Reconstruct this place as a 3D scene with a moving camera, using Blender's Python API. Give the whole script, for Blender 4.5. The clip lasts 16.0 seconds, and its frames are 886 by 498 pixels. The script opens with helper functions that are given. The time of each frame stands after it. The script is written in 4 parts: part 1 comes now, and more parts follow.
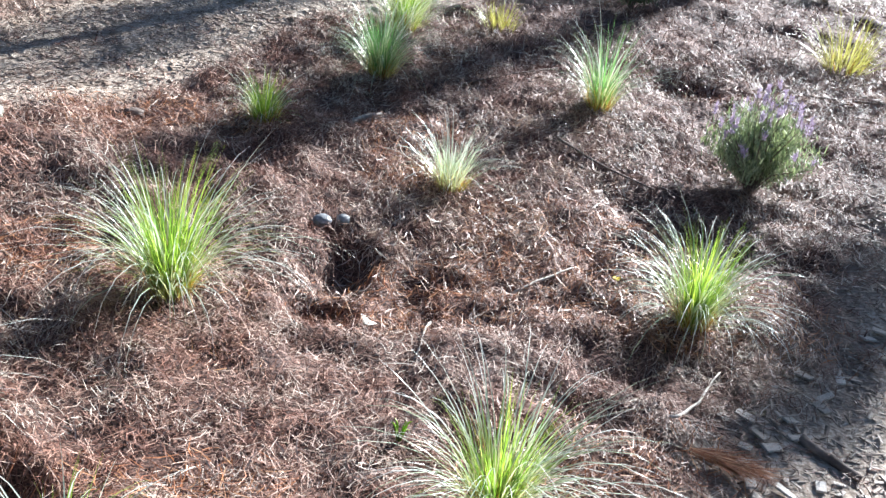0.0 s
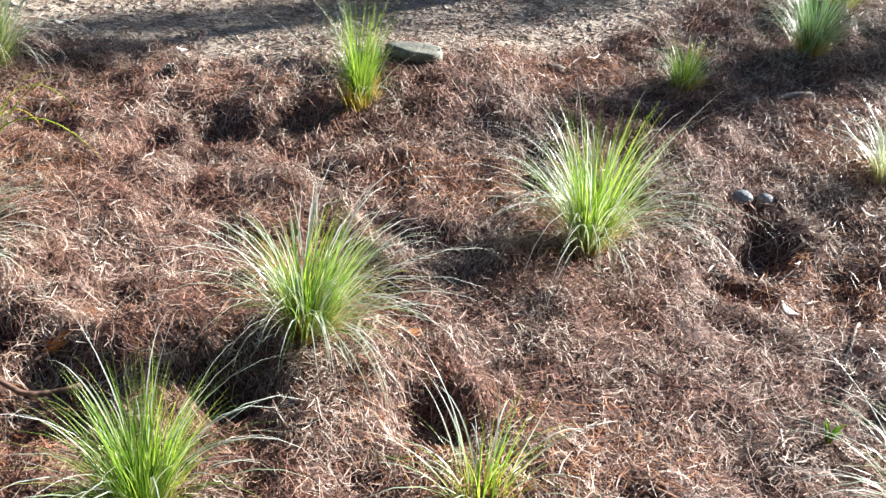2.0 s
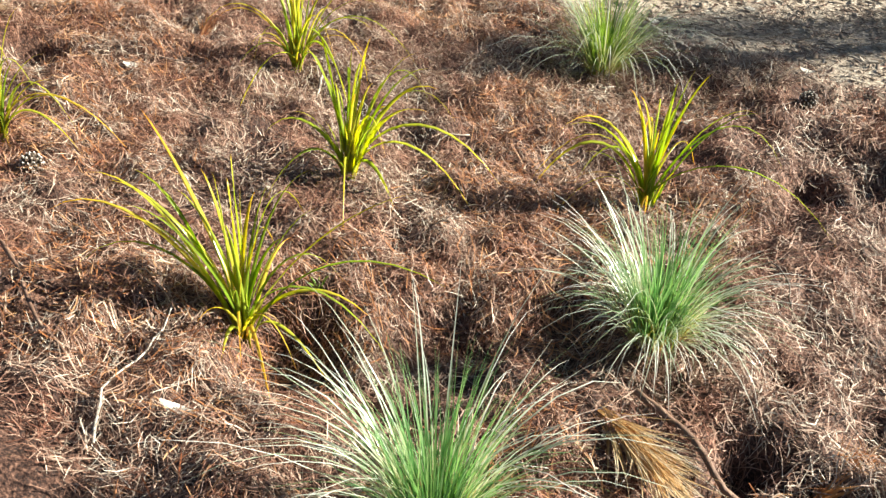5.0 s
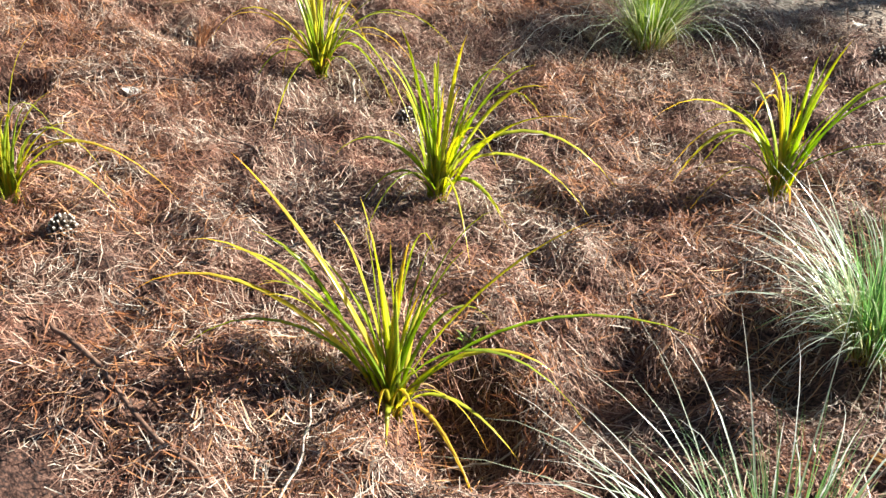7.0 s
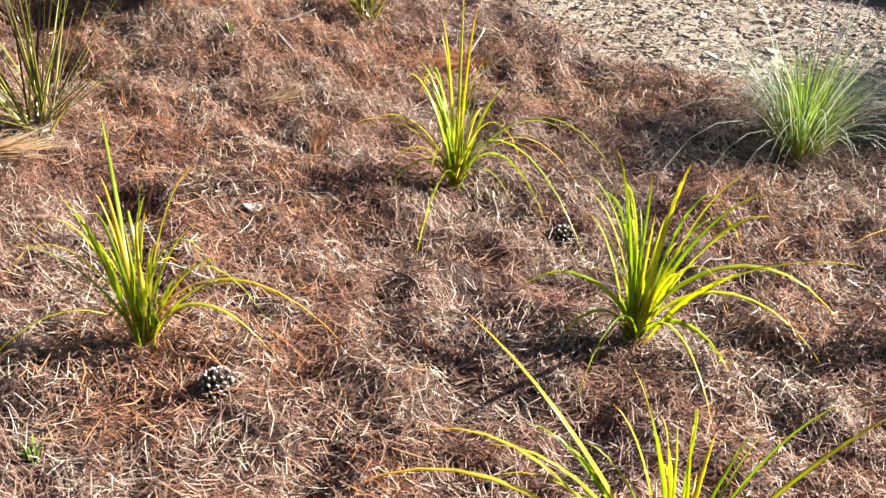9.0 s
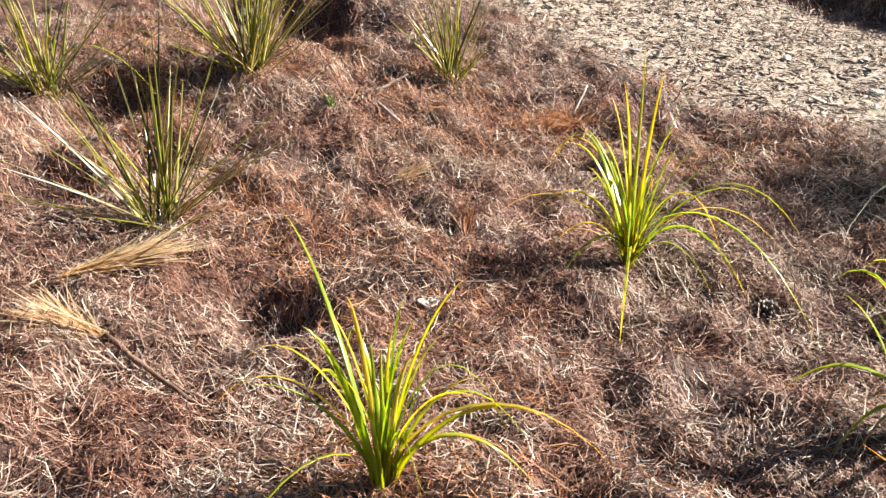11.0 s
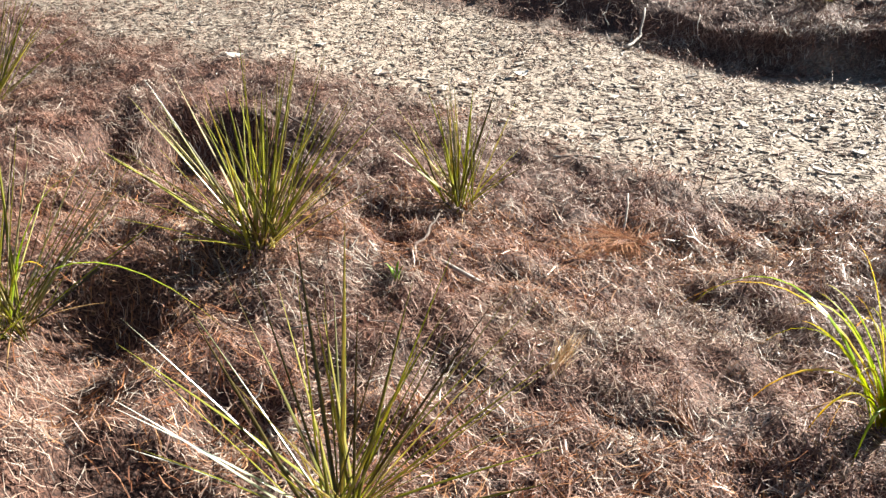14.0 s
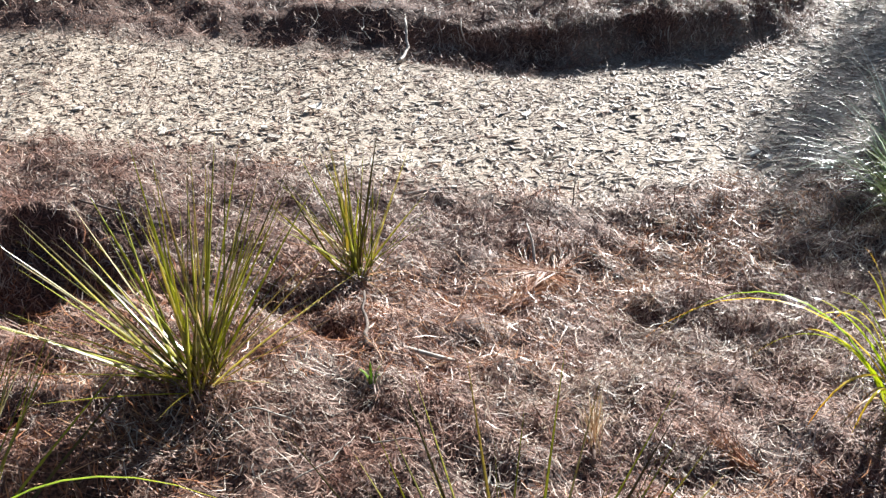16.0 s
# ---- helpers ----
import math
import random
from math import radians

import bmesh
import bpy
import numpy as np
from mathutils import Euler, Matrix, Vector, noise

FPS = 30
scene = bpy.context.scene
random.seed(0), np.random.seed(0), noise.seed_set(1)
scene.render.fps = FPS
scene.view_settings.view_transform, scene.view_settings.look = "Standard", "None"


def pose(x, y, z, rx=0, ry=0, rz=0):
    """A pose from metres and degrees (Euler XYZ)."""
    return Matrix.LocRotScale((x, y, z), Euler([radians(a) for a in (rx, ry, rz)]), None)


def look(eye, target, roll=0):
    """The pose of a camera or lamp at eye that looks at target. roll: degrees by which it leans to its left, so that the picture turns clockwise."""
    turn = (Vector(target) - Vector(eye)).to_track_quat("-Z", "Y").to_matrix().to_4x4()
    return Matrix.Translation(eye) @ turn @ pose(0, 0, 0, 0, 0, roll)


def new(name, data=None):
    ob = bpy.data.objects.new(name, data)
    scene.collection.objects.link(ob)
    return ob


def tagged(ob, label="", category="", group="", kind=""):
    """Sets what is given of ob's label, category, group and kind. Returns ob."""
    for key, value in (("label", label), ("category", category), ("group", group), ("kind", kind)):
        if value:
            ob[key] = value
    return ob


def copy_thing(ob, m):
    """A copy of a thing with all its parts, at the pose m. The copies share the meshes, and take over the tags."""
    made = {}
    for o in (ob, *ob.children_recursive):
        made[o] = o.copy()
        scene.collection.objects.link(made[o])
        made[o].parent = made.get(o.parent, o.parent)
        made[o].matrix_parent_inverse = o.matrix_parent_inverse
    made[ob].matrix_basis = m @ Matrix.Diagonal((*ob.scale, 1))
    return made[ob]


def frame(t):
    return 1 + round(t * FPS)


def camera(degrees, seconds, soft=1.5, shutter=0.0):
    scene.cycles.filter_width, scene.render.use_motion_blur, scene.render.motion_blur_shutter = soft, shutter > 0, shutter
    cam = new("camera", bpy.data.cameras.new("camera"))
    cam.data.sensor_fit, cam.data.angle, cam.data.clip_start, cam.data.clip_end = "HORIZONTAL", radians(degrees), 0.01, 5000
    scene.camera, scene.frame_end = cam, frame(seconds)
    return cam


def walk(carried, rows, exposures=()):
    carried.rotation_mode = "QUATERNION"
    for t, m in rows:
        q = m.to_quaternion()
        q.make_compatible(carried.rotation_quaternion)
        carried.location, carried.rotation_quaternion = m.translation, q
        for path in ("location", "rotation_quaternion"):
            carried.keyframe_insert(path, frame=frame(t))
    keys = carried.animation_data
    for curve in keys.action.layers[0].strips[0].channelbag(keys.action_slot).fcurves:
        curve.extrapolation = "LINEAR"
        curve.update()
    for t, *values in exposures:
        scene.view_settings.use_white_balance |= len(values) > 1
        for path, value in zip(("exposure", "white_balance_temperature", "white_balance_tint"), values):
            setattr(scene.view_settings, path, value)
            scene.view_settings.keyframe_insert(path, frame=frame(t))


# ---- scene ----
cam = camera(51.7, 16.0, soft=1.45)
PATH = [
    (0, (-0.357, 0.133, 1.496), (-0.256, 1.931, 0.626), 7.2),
    (0.5, (-0.397, 0.106, 1.487), (-0.344, 1.94, 0.689), 6.6),
    (1, (-0.455, 0.109, 1.449), (-0.616, 1.915, 0.607), 5.4),
    (1.5, (-0.522, 0.111, 1.414), (-0.886, 1.847, 0.489), 4.9),
    (2, (-0.616, 0.122, 1.392), (-1.206, 1.763, 0.412), 5.4),
    (2.5, (-0.675, 0.108, 1.384), (-1.466, 1.664, 0.408), 4.5),
    (3, (-0.765, 0.053, 1.385), (-1.691, 1.535, 0.412), 4.2),
    (3.5, (-0.929, 0.067, 1.362), (-2.059, 1.399, 0.388), 4.8),
    (4, (-1.186, 0.141, 1.357), (-2.398, 1.362, 0.339), 3.2),
    (4.5, (-1.438, 0.135, 1.348), (-2.684, 1.272, 0.273), 2.9),
    (5, (-1.77, 0.057, 1.36), (-2.944, 1.251, 0.266), 2.9),
    (5.2, (-1.885, 0.032, 1.356), (-3.09, 1.195, 0.262), 2.7),
    (7.3, (-2.54, -0.041, 1.222), (-3.488, 1.3, 0.08), 0.5),
    (7.5, (-2.602, -0.019, 1.204), (-3.527, 1.325, 0.047), 0.7),
    (8, (-2.769, 0.031, 1.181), (-3.678, 1.412, 0.056), 1.9),
    (8.5, (-2.901, 0.03, 1.188), (-3.826, 1.406, 0.07), 2.6),
    (9, (-3.069, -0.04, 1.213), (-4.086, 1.364, 0.215), 1.0),
    (9.5, (-3.213, -0.077, 1.199), (-4.305, 1.301, 0.245), 1.9),
    (9.7, (-3.264, -0.069, 1.19), (-4.38, 1.298, 0.25), 1.6),
    (11.8, (-4.074, -0.179, 1.236), (-4.899, 1.427, 0.376), -2.4),
    (12, (-4.174, -0.159, 1.261), (-4.967, 1.492, 0.458), -1.9),
    (12.5, (-4.409, -0.137, 1.277), (-5.091, 1.562, 0.47), -1.6),
    (13, (-4.688, -0.133, 1.304), (-5.258, 1.587, 0.457), -2.7),
    (13.5, (-4.897, -0.041, 1.299), (-5.41, 1.71, 0.48), -3.4),
    (14, (-5.108, 0.069, 1.356), (-5.506, 1.824, 0.483), -2.2),
    (14.5, (-5.298, 0.117, 1.393), (-5.57, 1.896, 0.522), -3.4),
    (15, (-5.5, 0.16, 1.426), (-5.614, 1.943, 0.527), -2.8),
    (15.5, (-5.665, 0.286, 1.412), (-5.654, 2.11, 0.592), -4.5),
    (16, (-5.833, 0.415, 1.457), (-5.553, 2.171, 0.542), -4.6),
]
EXPOSURE = 1.80
# the film turns bluer where it looks towards the sun
WHITE = ((0.0, 5420, 0.22, 9), (0.5, 5250, 0.22, 9), (1.0, 5340, 0.19, 10), (1.5, 5550, 0.11, 10), (2.0, 5800, 0.10, 8), (2.5, 6050, 0.07, 6), (3.0, 6200, 0.07, 3), (4.0, 6350, 0.03, 2), (5.0, 6400, 0.0, 2), (7.5, 6150, 0.0, 7), (8.5, 6100, 0.03, 8), (9.5, 6350, -0.02, 10), (12.0, 6300, -0.04, 10),
         (13.0, 6300, -0.05, 8), (14.0, 6150, -0.08, 7), (15.0, 5950, -0.10, 7), (15.5, 5850, -0.12, 7), (16.0, 5730, -0.20, 7))
walk(cam, [(t, look(eye, aim, lean)) for t, eye, aim, lean in PATH], exposures=[(t, EXPOSURE + more, kelvin, tint) for t, kelvin, more, tint in WHITE])

# ---- light ----
SUN_AZ, SUN_EL = radians(42), radians(27)
world = bpy.data.worlds.new("sky")
scene.world = world
world.use_nodes = True
sky = world.node_tree.nodes.new("ShaderNodeTexSky")
sky.sky_type, sky.sun_disc = "NISHITA", False
sky.sun_elevation, sky.sun_rotation = SUN_EL, SUN_AZ
world.node_tree.links.new(sky.outputs[0], world.node_tree.nodes["Background"].inputs[0])
world.node_tree.nodes["Background"].inputs[1].default_value = 0.025
SUN_DIR = Vector((math.sin(SUN_AZ) * math.cos(SUN_EL), math.cos(SUN_AZ) * math.cos(SUN_EL), math.sin(SUN_EL)))
sun = new("sun", bpy.data.lights.new("sun", "SUN"))
sun.data.energy, sun.data.angle, sun.data.color = 5.0, radians(0.5), (1.0, 0.92, 0.81)
sun.matrix_world = look(SUN_DIR * 20, (0, 0, 0))


# ---- materials ----
def ramp_of(nt, stops, source):
    node = nt.nodes.new("ShaderNodeValToRGB")
    els = node.color_ramp.elements
    while len(els) < len(stops):
        els.new(0.5)
    for el, (p, col) in zip(els, stops):
        el.position, el.color = p, (*col, 1)
    nt.links.new(source, node.inputs[0])
    return node.outputs[0]


def noise_of(nt, scale, detail=4.0, stretch=(1, 1, 1), coord="Object"):
    tc, mp, nz = nt.nodes.new("ShaderNodeTexCoord"), nt.nodes.new("ShaderNodeMapping"), nt.nodes.new("ShaderNodeTexNoise")
    mp.inputs["Scale"].default_value = stretch
    nz.inputs["Scale"].default_value, nz.inputs["Detail"].default_value = scale, detail
    nt.links.new(tc.outputs[coord], mp.inputs[0])
    nt.links.new(mp.outputs[0], nz.inputs[0])
    return nz.outputs[0]


def mixed(nt, kind, fac, a, b):
    node = nt.nodes.new("ShaderNodeMix")
    node.data_type, node.blend_type = "RGBA", kind
    for slot, value in ((0, fac), (6, a), (7, b)):
        if isinstance(value, (int, float, tuple)):
            node.inputs[slot].default_value = value
        else:
            nt.links.new(value, node.inputs[slot])
    return node.outputs[2]


def surface(name, stops, by="island", rough=0.6, scale=30.0, stretch=(1, 1, 1), grain=0.35, bump=0.0, through_light=0.0, spec=0.5, tint=None, along=None, patches=None):
    """A natural surface: colours picked from stops per piece ('island', 'object') or by noise, with grain over it."""
    m = bpy.data.materials.new(name)
    m.use_nodes = True
    nt = m.node_tree
    bsdf = nt.nodes["Principled BSDF"]
    if by == "island":
        src = nt.nodes.new("ShaderNodeNewGeometry").outputs["Random Per Island"]
    elif by == "object":
        src = nt.nodes.new("ShaderNodeObjectInfo").outputs["Random"]
    else:
        src = noise_of(nt, by)
    col = ramp_of(nt, stops, src)
    fine = noise_of(nt, scale, 5.0, stretch)
    dim = ramp_of(nt, [(0.25, (1 - grain,) * 3), (0.75, (1.0 + grain * 0.3,) * 3)], fine)
    col = mixed(nt, "MULTIPLY", 1.0, col, dim)
    if patches:
        col = mixed(nt, "MULTIPLY", 1.0, col, ramp_of(nt, [(0.40, patches[0]), (0.58, patches[1])], noise_of(nt, patches[2], 4.0)))
    if along:
        at = nt.nodes.new("ShaderNodeAttribute")
        at.attribute_name = "along"
        col = mixed(nt, "MULTIPLY", 1.0, col, ramp_of(nt, along, at.outputs["Fac"]))
    nt.links.new(col, bsdf.inputs["Base Color"])
    bsdf.inputs["Roughness"].default_value = rough
    bsdf.inputs["Specular IOR Level"].default_value = spec
    if bump:
        bp = nt.nodes.new("ShaderNodeBump")
        bp.inputs["Strength"].default_value, bp.inputs["Distance"].default_value = bump, 0.01
        nt.links.new(fine, bp.inputs["Height"])
        nt.links.new(bp.outputs[0], bsdf.inputs["Normal"])
    if through_light:
        tr, mx = nt.nodes.new("ShaderNodeBsdfTranslucent"), nt.nodes.new("ShaderNodeMixShader")
        warm = mixed(nt, "MULTIPLY", 1.0, col, (*(tint or (1.5, 1.5, 1.0)), 1))
        nt.links.new(warm, tr.inputs[0])
        mx.inputs[0].default_value = through_light
        nt.links.new(bsdf.outputs[0], mx.inputs[1])
        nt.links.new(tr.outputs[0], mx.inputs[2])
        nt.links.new(mx.outputs[0], nt.nodes["Material Output"].inputs[0])
    return m


# colour from the foot to the tip of a blade
BLADE = [(0.0, (1.5, 1.0, 0.5)), (0.2, (1.15, 1.05, 0.65)), (0.55, (0.95, 1.0, 1.0)), (1.0, (1.4, 1.25, 1.4))]
FROND = [(0.0, (0.75, 0.65, 0.5)), (0.5, (1.0, 0.97, 0.92)), (1.0, (1.2, 1.25, 1.4))]
STRAPS = [(0.0, (1.1, 1.0, 0.9)), (0.3, (0.95, 1.0, 0.95)), (0.7, (1.0, 1.0, 1.0)), (0.92, (1.25, 1.05, 0.9)), (1.0, (1.2, 0.7, 0.6))]
M_NEEDLE = surface("fallen_needles", [(0.0, (0.075, 0.034, 0.024)), (0.3, (0.20, 0.104, 0.072)), (0.55, (0.335, 0.208, 0.152)), (0.8, (0.47, 0.355, 0.275)), (1.0, (0.68, 0.60, 0.50))], rough=0.55, spec=0.3, grain=0.3, patches=((0.86, 0.66, 0.60), (1.12, 1.16, 1.18), 4.0))
M_RUST = surface("rust_needles", [(0.0, (0.22, 0.075, 0.032)), (0.5, (0.44, 0.185, 0.075)), (1.0, (0.62, 0.36, 0.19))], rough=0.40, grain=0.25, through_light=0.15, tint=(1.3, 1.15, 0.9))
M_DRY = surface("pale_dry_needles", [(0.0, (0.30, 0.18, 0.12)), (0.5, (0.46, 0.33, 0.24)), (1.0, (0.72, 0.63, 0.52))], rough=0.35, grain=0.25, through_light=0.4, tint=(1.2, 1.12, 1.0))
M_STRAW = surface("straw_needles", [(0.0, (0.50, 0.30, 0.13)), (0.5, (0.68, 0.51, 0.30)), (1.0, (0.84, 0.76, 0.60))], rough=0.35, grain=0.2, through_light=0.45, tint=(1.25, 1.15, 0.95), along=FROND)
TIPPED = [(0.0, (0.85, 0.65, 0.40)), (0.55, (1.0, 0.88, 0.68)), (0.85, (1.12, 1.15, 1.2)), (1.0, (1.15, 1.25, 1.45))]
M_FROND = surface("white_tipped_frond", [(0.0, (0.52, 0.34, 0.16)), (0.5, (0.68, 0.53, 0.33)), (1.0, (0.84, 0.76, 0.62))], rough=0.4, grain=0.2, through_light=0.3, tint=(1.15, 1.1, 1.0), along=TIPPED)
M_FAN = surface("orange_needles", [(0.0, (0.42, 0.18, 0.07)), (0.5, (0.62, 0.34, 0.16)), (1.0, (0.78, 0.58, 0.38))], rough=0.4, grain=0.2, through_light=0.4, tint=(1.3, 1.15, 0.9), along=TIPPED)
M_CHIP = surface("wood_chips", [(0.0, (0.16, 0.115, 0.085)), (0.25, (0.29, 0.22, 0.165)), (0.6, (0.42, 0.34, 0.265)), (0.85, (0.50, 0.43, 0.35)), (1.0, (0.66, 0.60, 0.52))], rough=0.55, scale=60, stretch=(1, 6, 1), grain=0.4, patches=((0.62, 0.55, 0.50), (0.92, 0.91, 0.90), 2.2))
M_CHIP_OB = surface("pale_wood_chip", [(0.0, (0.40, 0.33, 0.26)), (1.0, (0.72, 0.66, 0.58))], by="object", rough=0.5, scale=80, stretch=(1, 6, 1), grain=0.4, bump=0.4)
M_GREEN = surface("tussock_green", [(0.0, (0.08, 0.17, 0.028)), (0.5, (0.20, 0.32, 0.052)), (1.0, (0.40, 0.49, 0.12))], rough=0.28, grain=0.15, through_light=0.5, tint=(1.5, 1.5, 0.8), along=BLADE)
M_BLUE = surface("tussock_blue_green", [(0.0, (0.06, 0.16, 0.05)), (0.5, (0.15, 0.30, 0.105)), (1.0, (0.32, 0.46, 0.21))], rough=0.3, grain=0.2, through_light=0.42, tint=(1.4, 1.5, 1.0), along=BLADE)
# the near-white base colour carries the sheen of the arching blades
M_PALE = surface("tussock_pale_sheen", [(0.0, (0.34, 0.42, 0.26)), (0.5, (0.57, 0.62, 0.50)), (1.0, (0.80, 0.82, 0.73))], rough=0.22, spec=0.8, grain=0.2, through_light=0.35, tint=(1.25, 1.25, 1.1), along=BLADE)
M_DRYBASE = surface("tussock_base", [(0.0, (0.26, 0.13, 0.035)), (0.5, (0.48, 0.31, 0.065)), (1.0, (0.54, 0.48, 0.12))], rough=0.45, grain=0.25, through_light=0.45)
M_STRAP = surface("strap_leaf", [(0.0, (0.32, 0.42, 0.05)), (0.35, (0.48, 0.55, 0.07)), (0.7, (0.64, 0.62, 0.09)), (0.93, (0.70, 0.60, 0.10)), (1.0, (0.66, 0.47, 0.09))], by="object", rough=0.22, spec=1.0, scale=14, stretch=(1, 1, 1), grain=0.25, through_light=0.64, tint=(1.5, 1.5, 0.6), along=STRAPS)
M_STRAPDRY = surface("strap_leaf_dry", [(0.0, (0.36, 0.17, 0.06)), (1.0, (0.55, 0.36, 0.16))], by="object", rough=0.5, scale=20, grain=0.3, through_light=0.2)
M_FLAX = surface("stiff_leaf", [(0.0, (0.11, 0.08, 0.045)), (0.3, (0.26, 0.26, 0.06)), (0.65, (0.47, 0.47, 0.075)), (0.85, (0.46, 0.38, 0.17)), (1.0, (0.66, 0.60, 0.44))], by="object", rough=0.24, scale=16, grain=0.35, through_light=0.48, tint=(1.5, 1.5, 0.7))
M_BARK = surface("twig_bark", [(0.3, (0.10, 0.07, 0.055)), (0.7, (0.26, 0.20, 0.16))], by=14.0, rough=0.8, scale=60, grain=0.4, bump=0.5)
M_PALEWOOD = surface("bleached_wood", [(0.3, (0.38, 0.32, 0.26)), (0.7, (0.62, 0.56, 0.48))], by=14.0, rough=0.6, scale=60, grain=0.35, bump=0.4)
M_REDWOOD = surface("brown_wood", [(0.3, (0.14, 0.075, 0.05)), (0.7, (0.27, 0.16, 0.11))], by=14.0, rough=0.7, scale=60, grain=0.35, bump=0.4)
M_CONE = surface("cone_core", [(0.3, (0.05, 0.035, 0.025)), (0.7, (0.10, 0.07, 0.05))], by=30.0, rough=0.8, scale=80, grain=0.3)
M_SCALE = surface("cone_scale", [(0.0, (0.10, 0.07, 0.05)), (1.0, (0.24, 0.18, 0.14))], by="object", rough=0.55, scale=120, grain=0.4, bump=0.4)
M_STONE = surface("grey_stone", [(0.3, (0.16, 0.17, 0.18)), (0.7, (0.30, 0.31, 0.32))], by=22.0, rough=0.55, scale=90, grain=0.35, bump=0.4)
M_SLAB = surface("mossy_stone", [(0.3, (0.12, 0.12, 0.095)), (0.7, (0.27, 0.26, 0.21))], by=12.0, rough=0.8, scale=60, grain=0.4, bump=0.6)
M_WHITE = surface("bleached_leaf", [(0.3, (0.62, 0.56, 0.48)), (0.7, (0.80, 0.76, 0.70))], by=20.0, rough=0.5, scale=60, grain=0.2, bump=0.3)
M_LAV = surface("lavender_leaf", [(0.0, (0.14, 0.19, 0.10)), (0.5, (0.30, 0.37, 0.22)), (1.0, (0.48, 0.53, 0.36))], rough=0.55, grain=0.2, through_light=0.25)
M_PURPLE = surface("lavender_flower", [(0.0, (0.46, 0.37, 0.49)), (1.0, (0.74, 0.66, 0.74))], rough=0.6, grain=0.3, through_light=0.25, tint=(1.2, 1.1, 1.2))
M_SHRUB = surface("shrub_leaf", [(0.0, (0.025, 0.05, 0.018)), (0.6, (0.06, 0.10, 0.035)), (1.0, (0.11, 0.15, 0.06))], rough=0.5, grain=0.2, through_light=0.2)
M_GOLD = surface("golden_tuft", [(0.0, (0.26, 0.24, 0.07)), (0.5, (0.44, 0.42, 0.13)), (1.0, (0.60, 0.58, 0.27))], rough=0.4, grain=0.2, through_light=0.35)
M_PINE = surface("pine_foliage", [(0.0, (0.03, 0.06, 0.02)), (1.0, (0.08, 0.12, 0.04))], rough=0.5, grain=0.2, through_light=0.1)
M_YELLOW = surface("yellow_petal", [(0.0, (0.70, 0.55, 0.03)), (1.0, (0.80, 0.68, 0.06))], by=10.0, rough=0.5, grain=0.1, through_light=0.3)


def ground_material():
    m = bpy.data.materials.new("litter_ground")
    m.use_nodes = True
    nt = m.node_tree
    bsdf = nt.nodes["Principled BSDF"]
    duff = ramp_of(nt, [(0.38, (0.026, 0.012, 0.008)), (0.5, (0.090, 0.043, 0.029)), (0.64, (0.24, 0.135, 0.095))], noise_of(nt, 110.0, 6.0, (1, 1.8, 1)))
    patch = ramp_of(nt, [(0.35, (0.55, 0.5, 0.5)), (0.65, (1.2, 1.15, 1.1))], noise_of(nt, 3.5, 4.0))
    duff = mixed(nt, "MULTIPLY", 1.0, duff, patch)
    grit = ramp_of(nt, [(0.36, (0.22, 0.165, 0.12)), (0.5, (0.38, 0.305, 0.235)), (0.66, (0.56, 0.48, 0.39))], noise_of(nt, 60.0, 6.0, (1, 1.6, 1)))
    at = nt.nodes.new("ShaderNodeAttribute")
    at.attribute_name = "chips"
    col = mixed(nt, "MIX", at.outputs["Fac"], duff, grit)
    nt.links.new(col, bsdf.inputs["Base Color"])
    bsdf.inputs["Roughness"].default_value = 0.85
    bp = nt.nodes.new("ShaderNodeBump")
    bp.inputs["Strength"].default_value, bp.inputs["Distance"].default_value = 0.8, 0.015
    nt.links.new(noise_of(nt, 40.0, 8.0), bp.inputs["Height"])
    nt.links.new(bp.outputs[0], bsdf.inputs["Normal"])
    return m


M_GROUND = ground_material()

# ---- the lie of the land ----
rng = np.random.default_rng(7)
LATTICE = rng.random((8, 128, 128))


def vnoise(x, y, size, k):
    """Smooth noise from -1 to 1, with lumps of the given size."""
    u, v = np.asarray(x, float) / size + 37.3 * k, np.asarray(y, float) / size + 11.7 * k
    iu, iv = np.floor(u).astype(int), np.floor(v).astype(int)
    fu, fv = u - iu, v - iv
    fu, fv = fu * fu * (3 - 2 * fu), fv * fv * (3 - 2 * fv)
    g = LATTICE[k % 8]
    a, b = g[iu % 128, iv % 128], g[(iu + 1) % 128, iv % 128]
    c, d = g[iu % 128, (iv + 1) % 128], g[(iu + 1) % 128, (iv + 1) % 128]
    return 2 * ((a + (b - a) * fu) * (1 - fv) + (c + (d - c) * fu) * fv) - 1


# mounds and dips: x, y, height, radius
MOUNDS = [(-2.07, 3.64, 0.147, 0.5), (-4.46, 5.44, -0.09, 0.5), (0.54, 4.38, 0.095, 0.5), (-0.43, 2.68, -0.08, 0.5), (-6.15, 2.29, 0.10, 0.5), (-2.6, 1.68, 0.03, 0.4), (-4.70, 2.88, -0.05, 0.20), (-1.55, 1.8, 0.05, 0.35)]
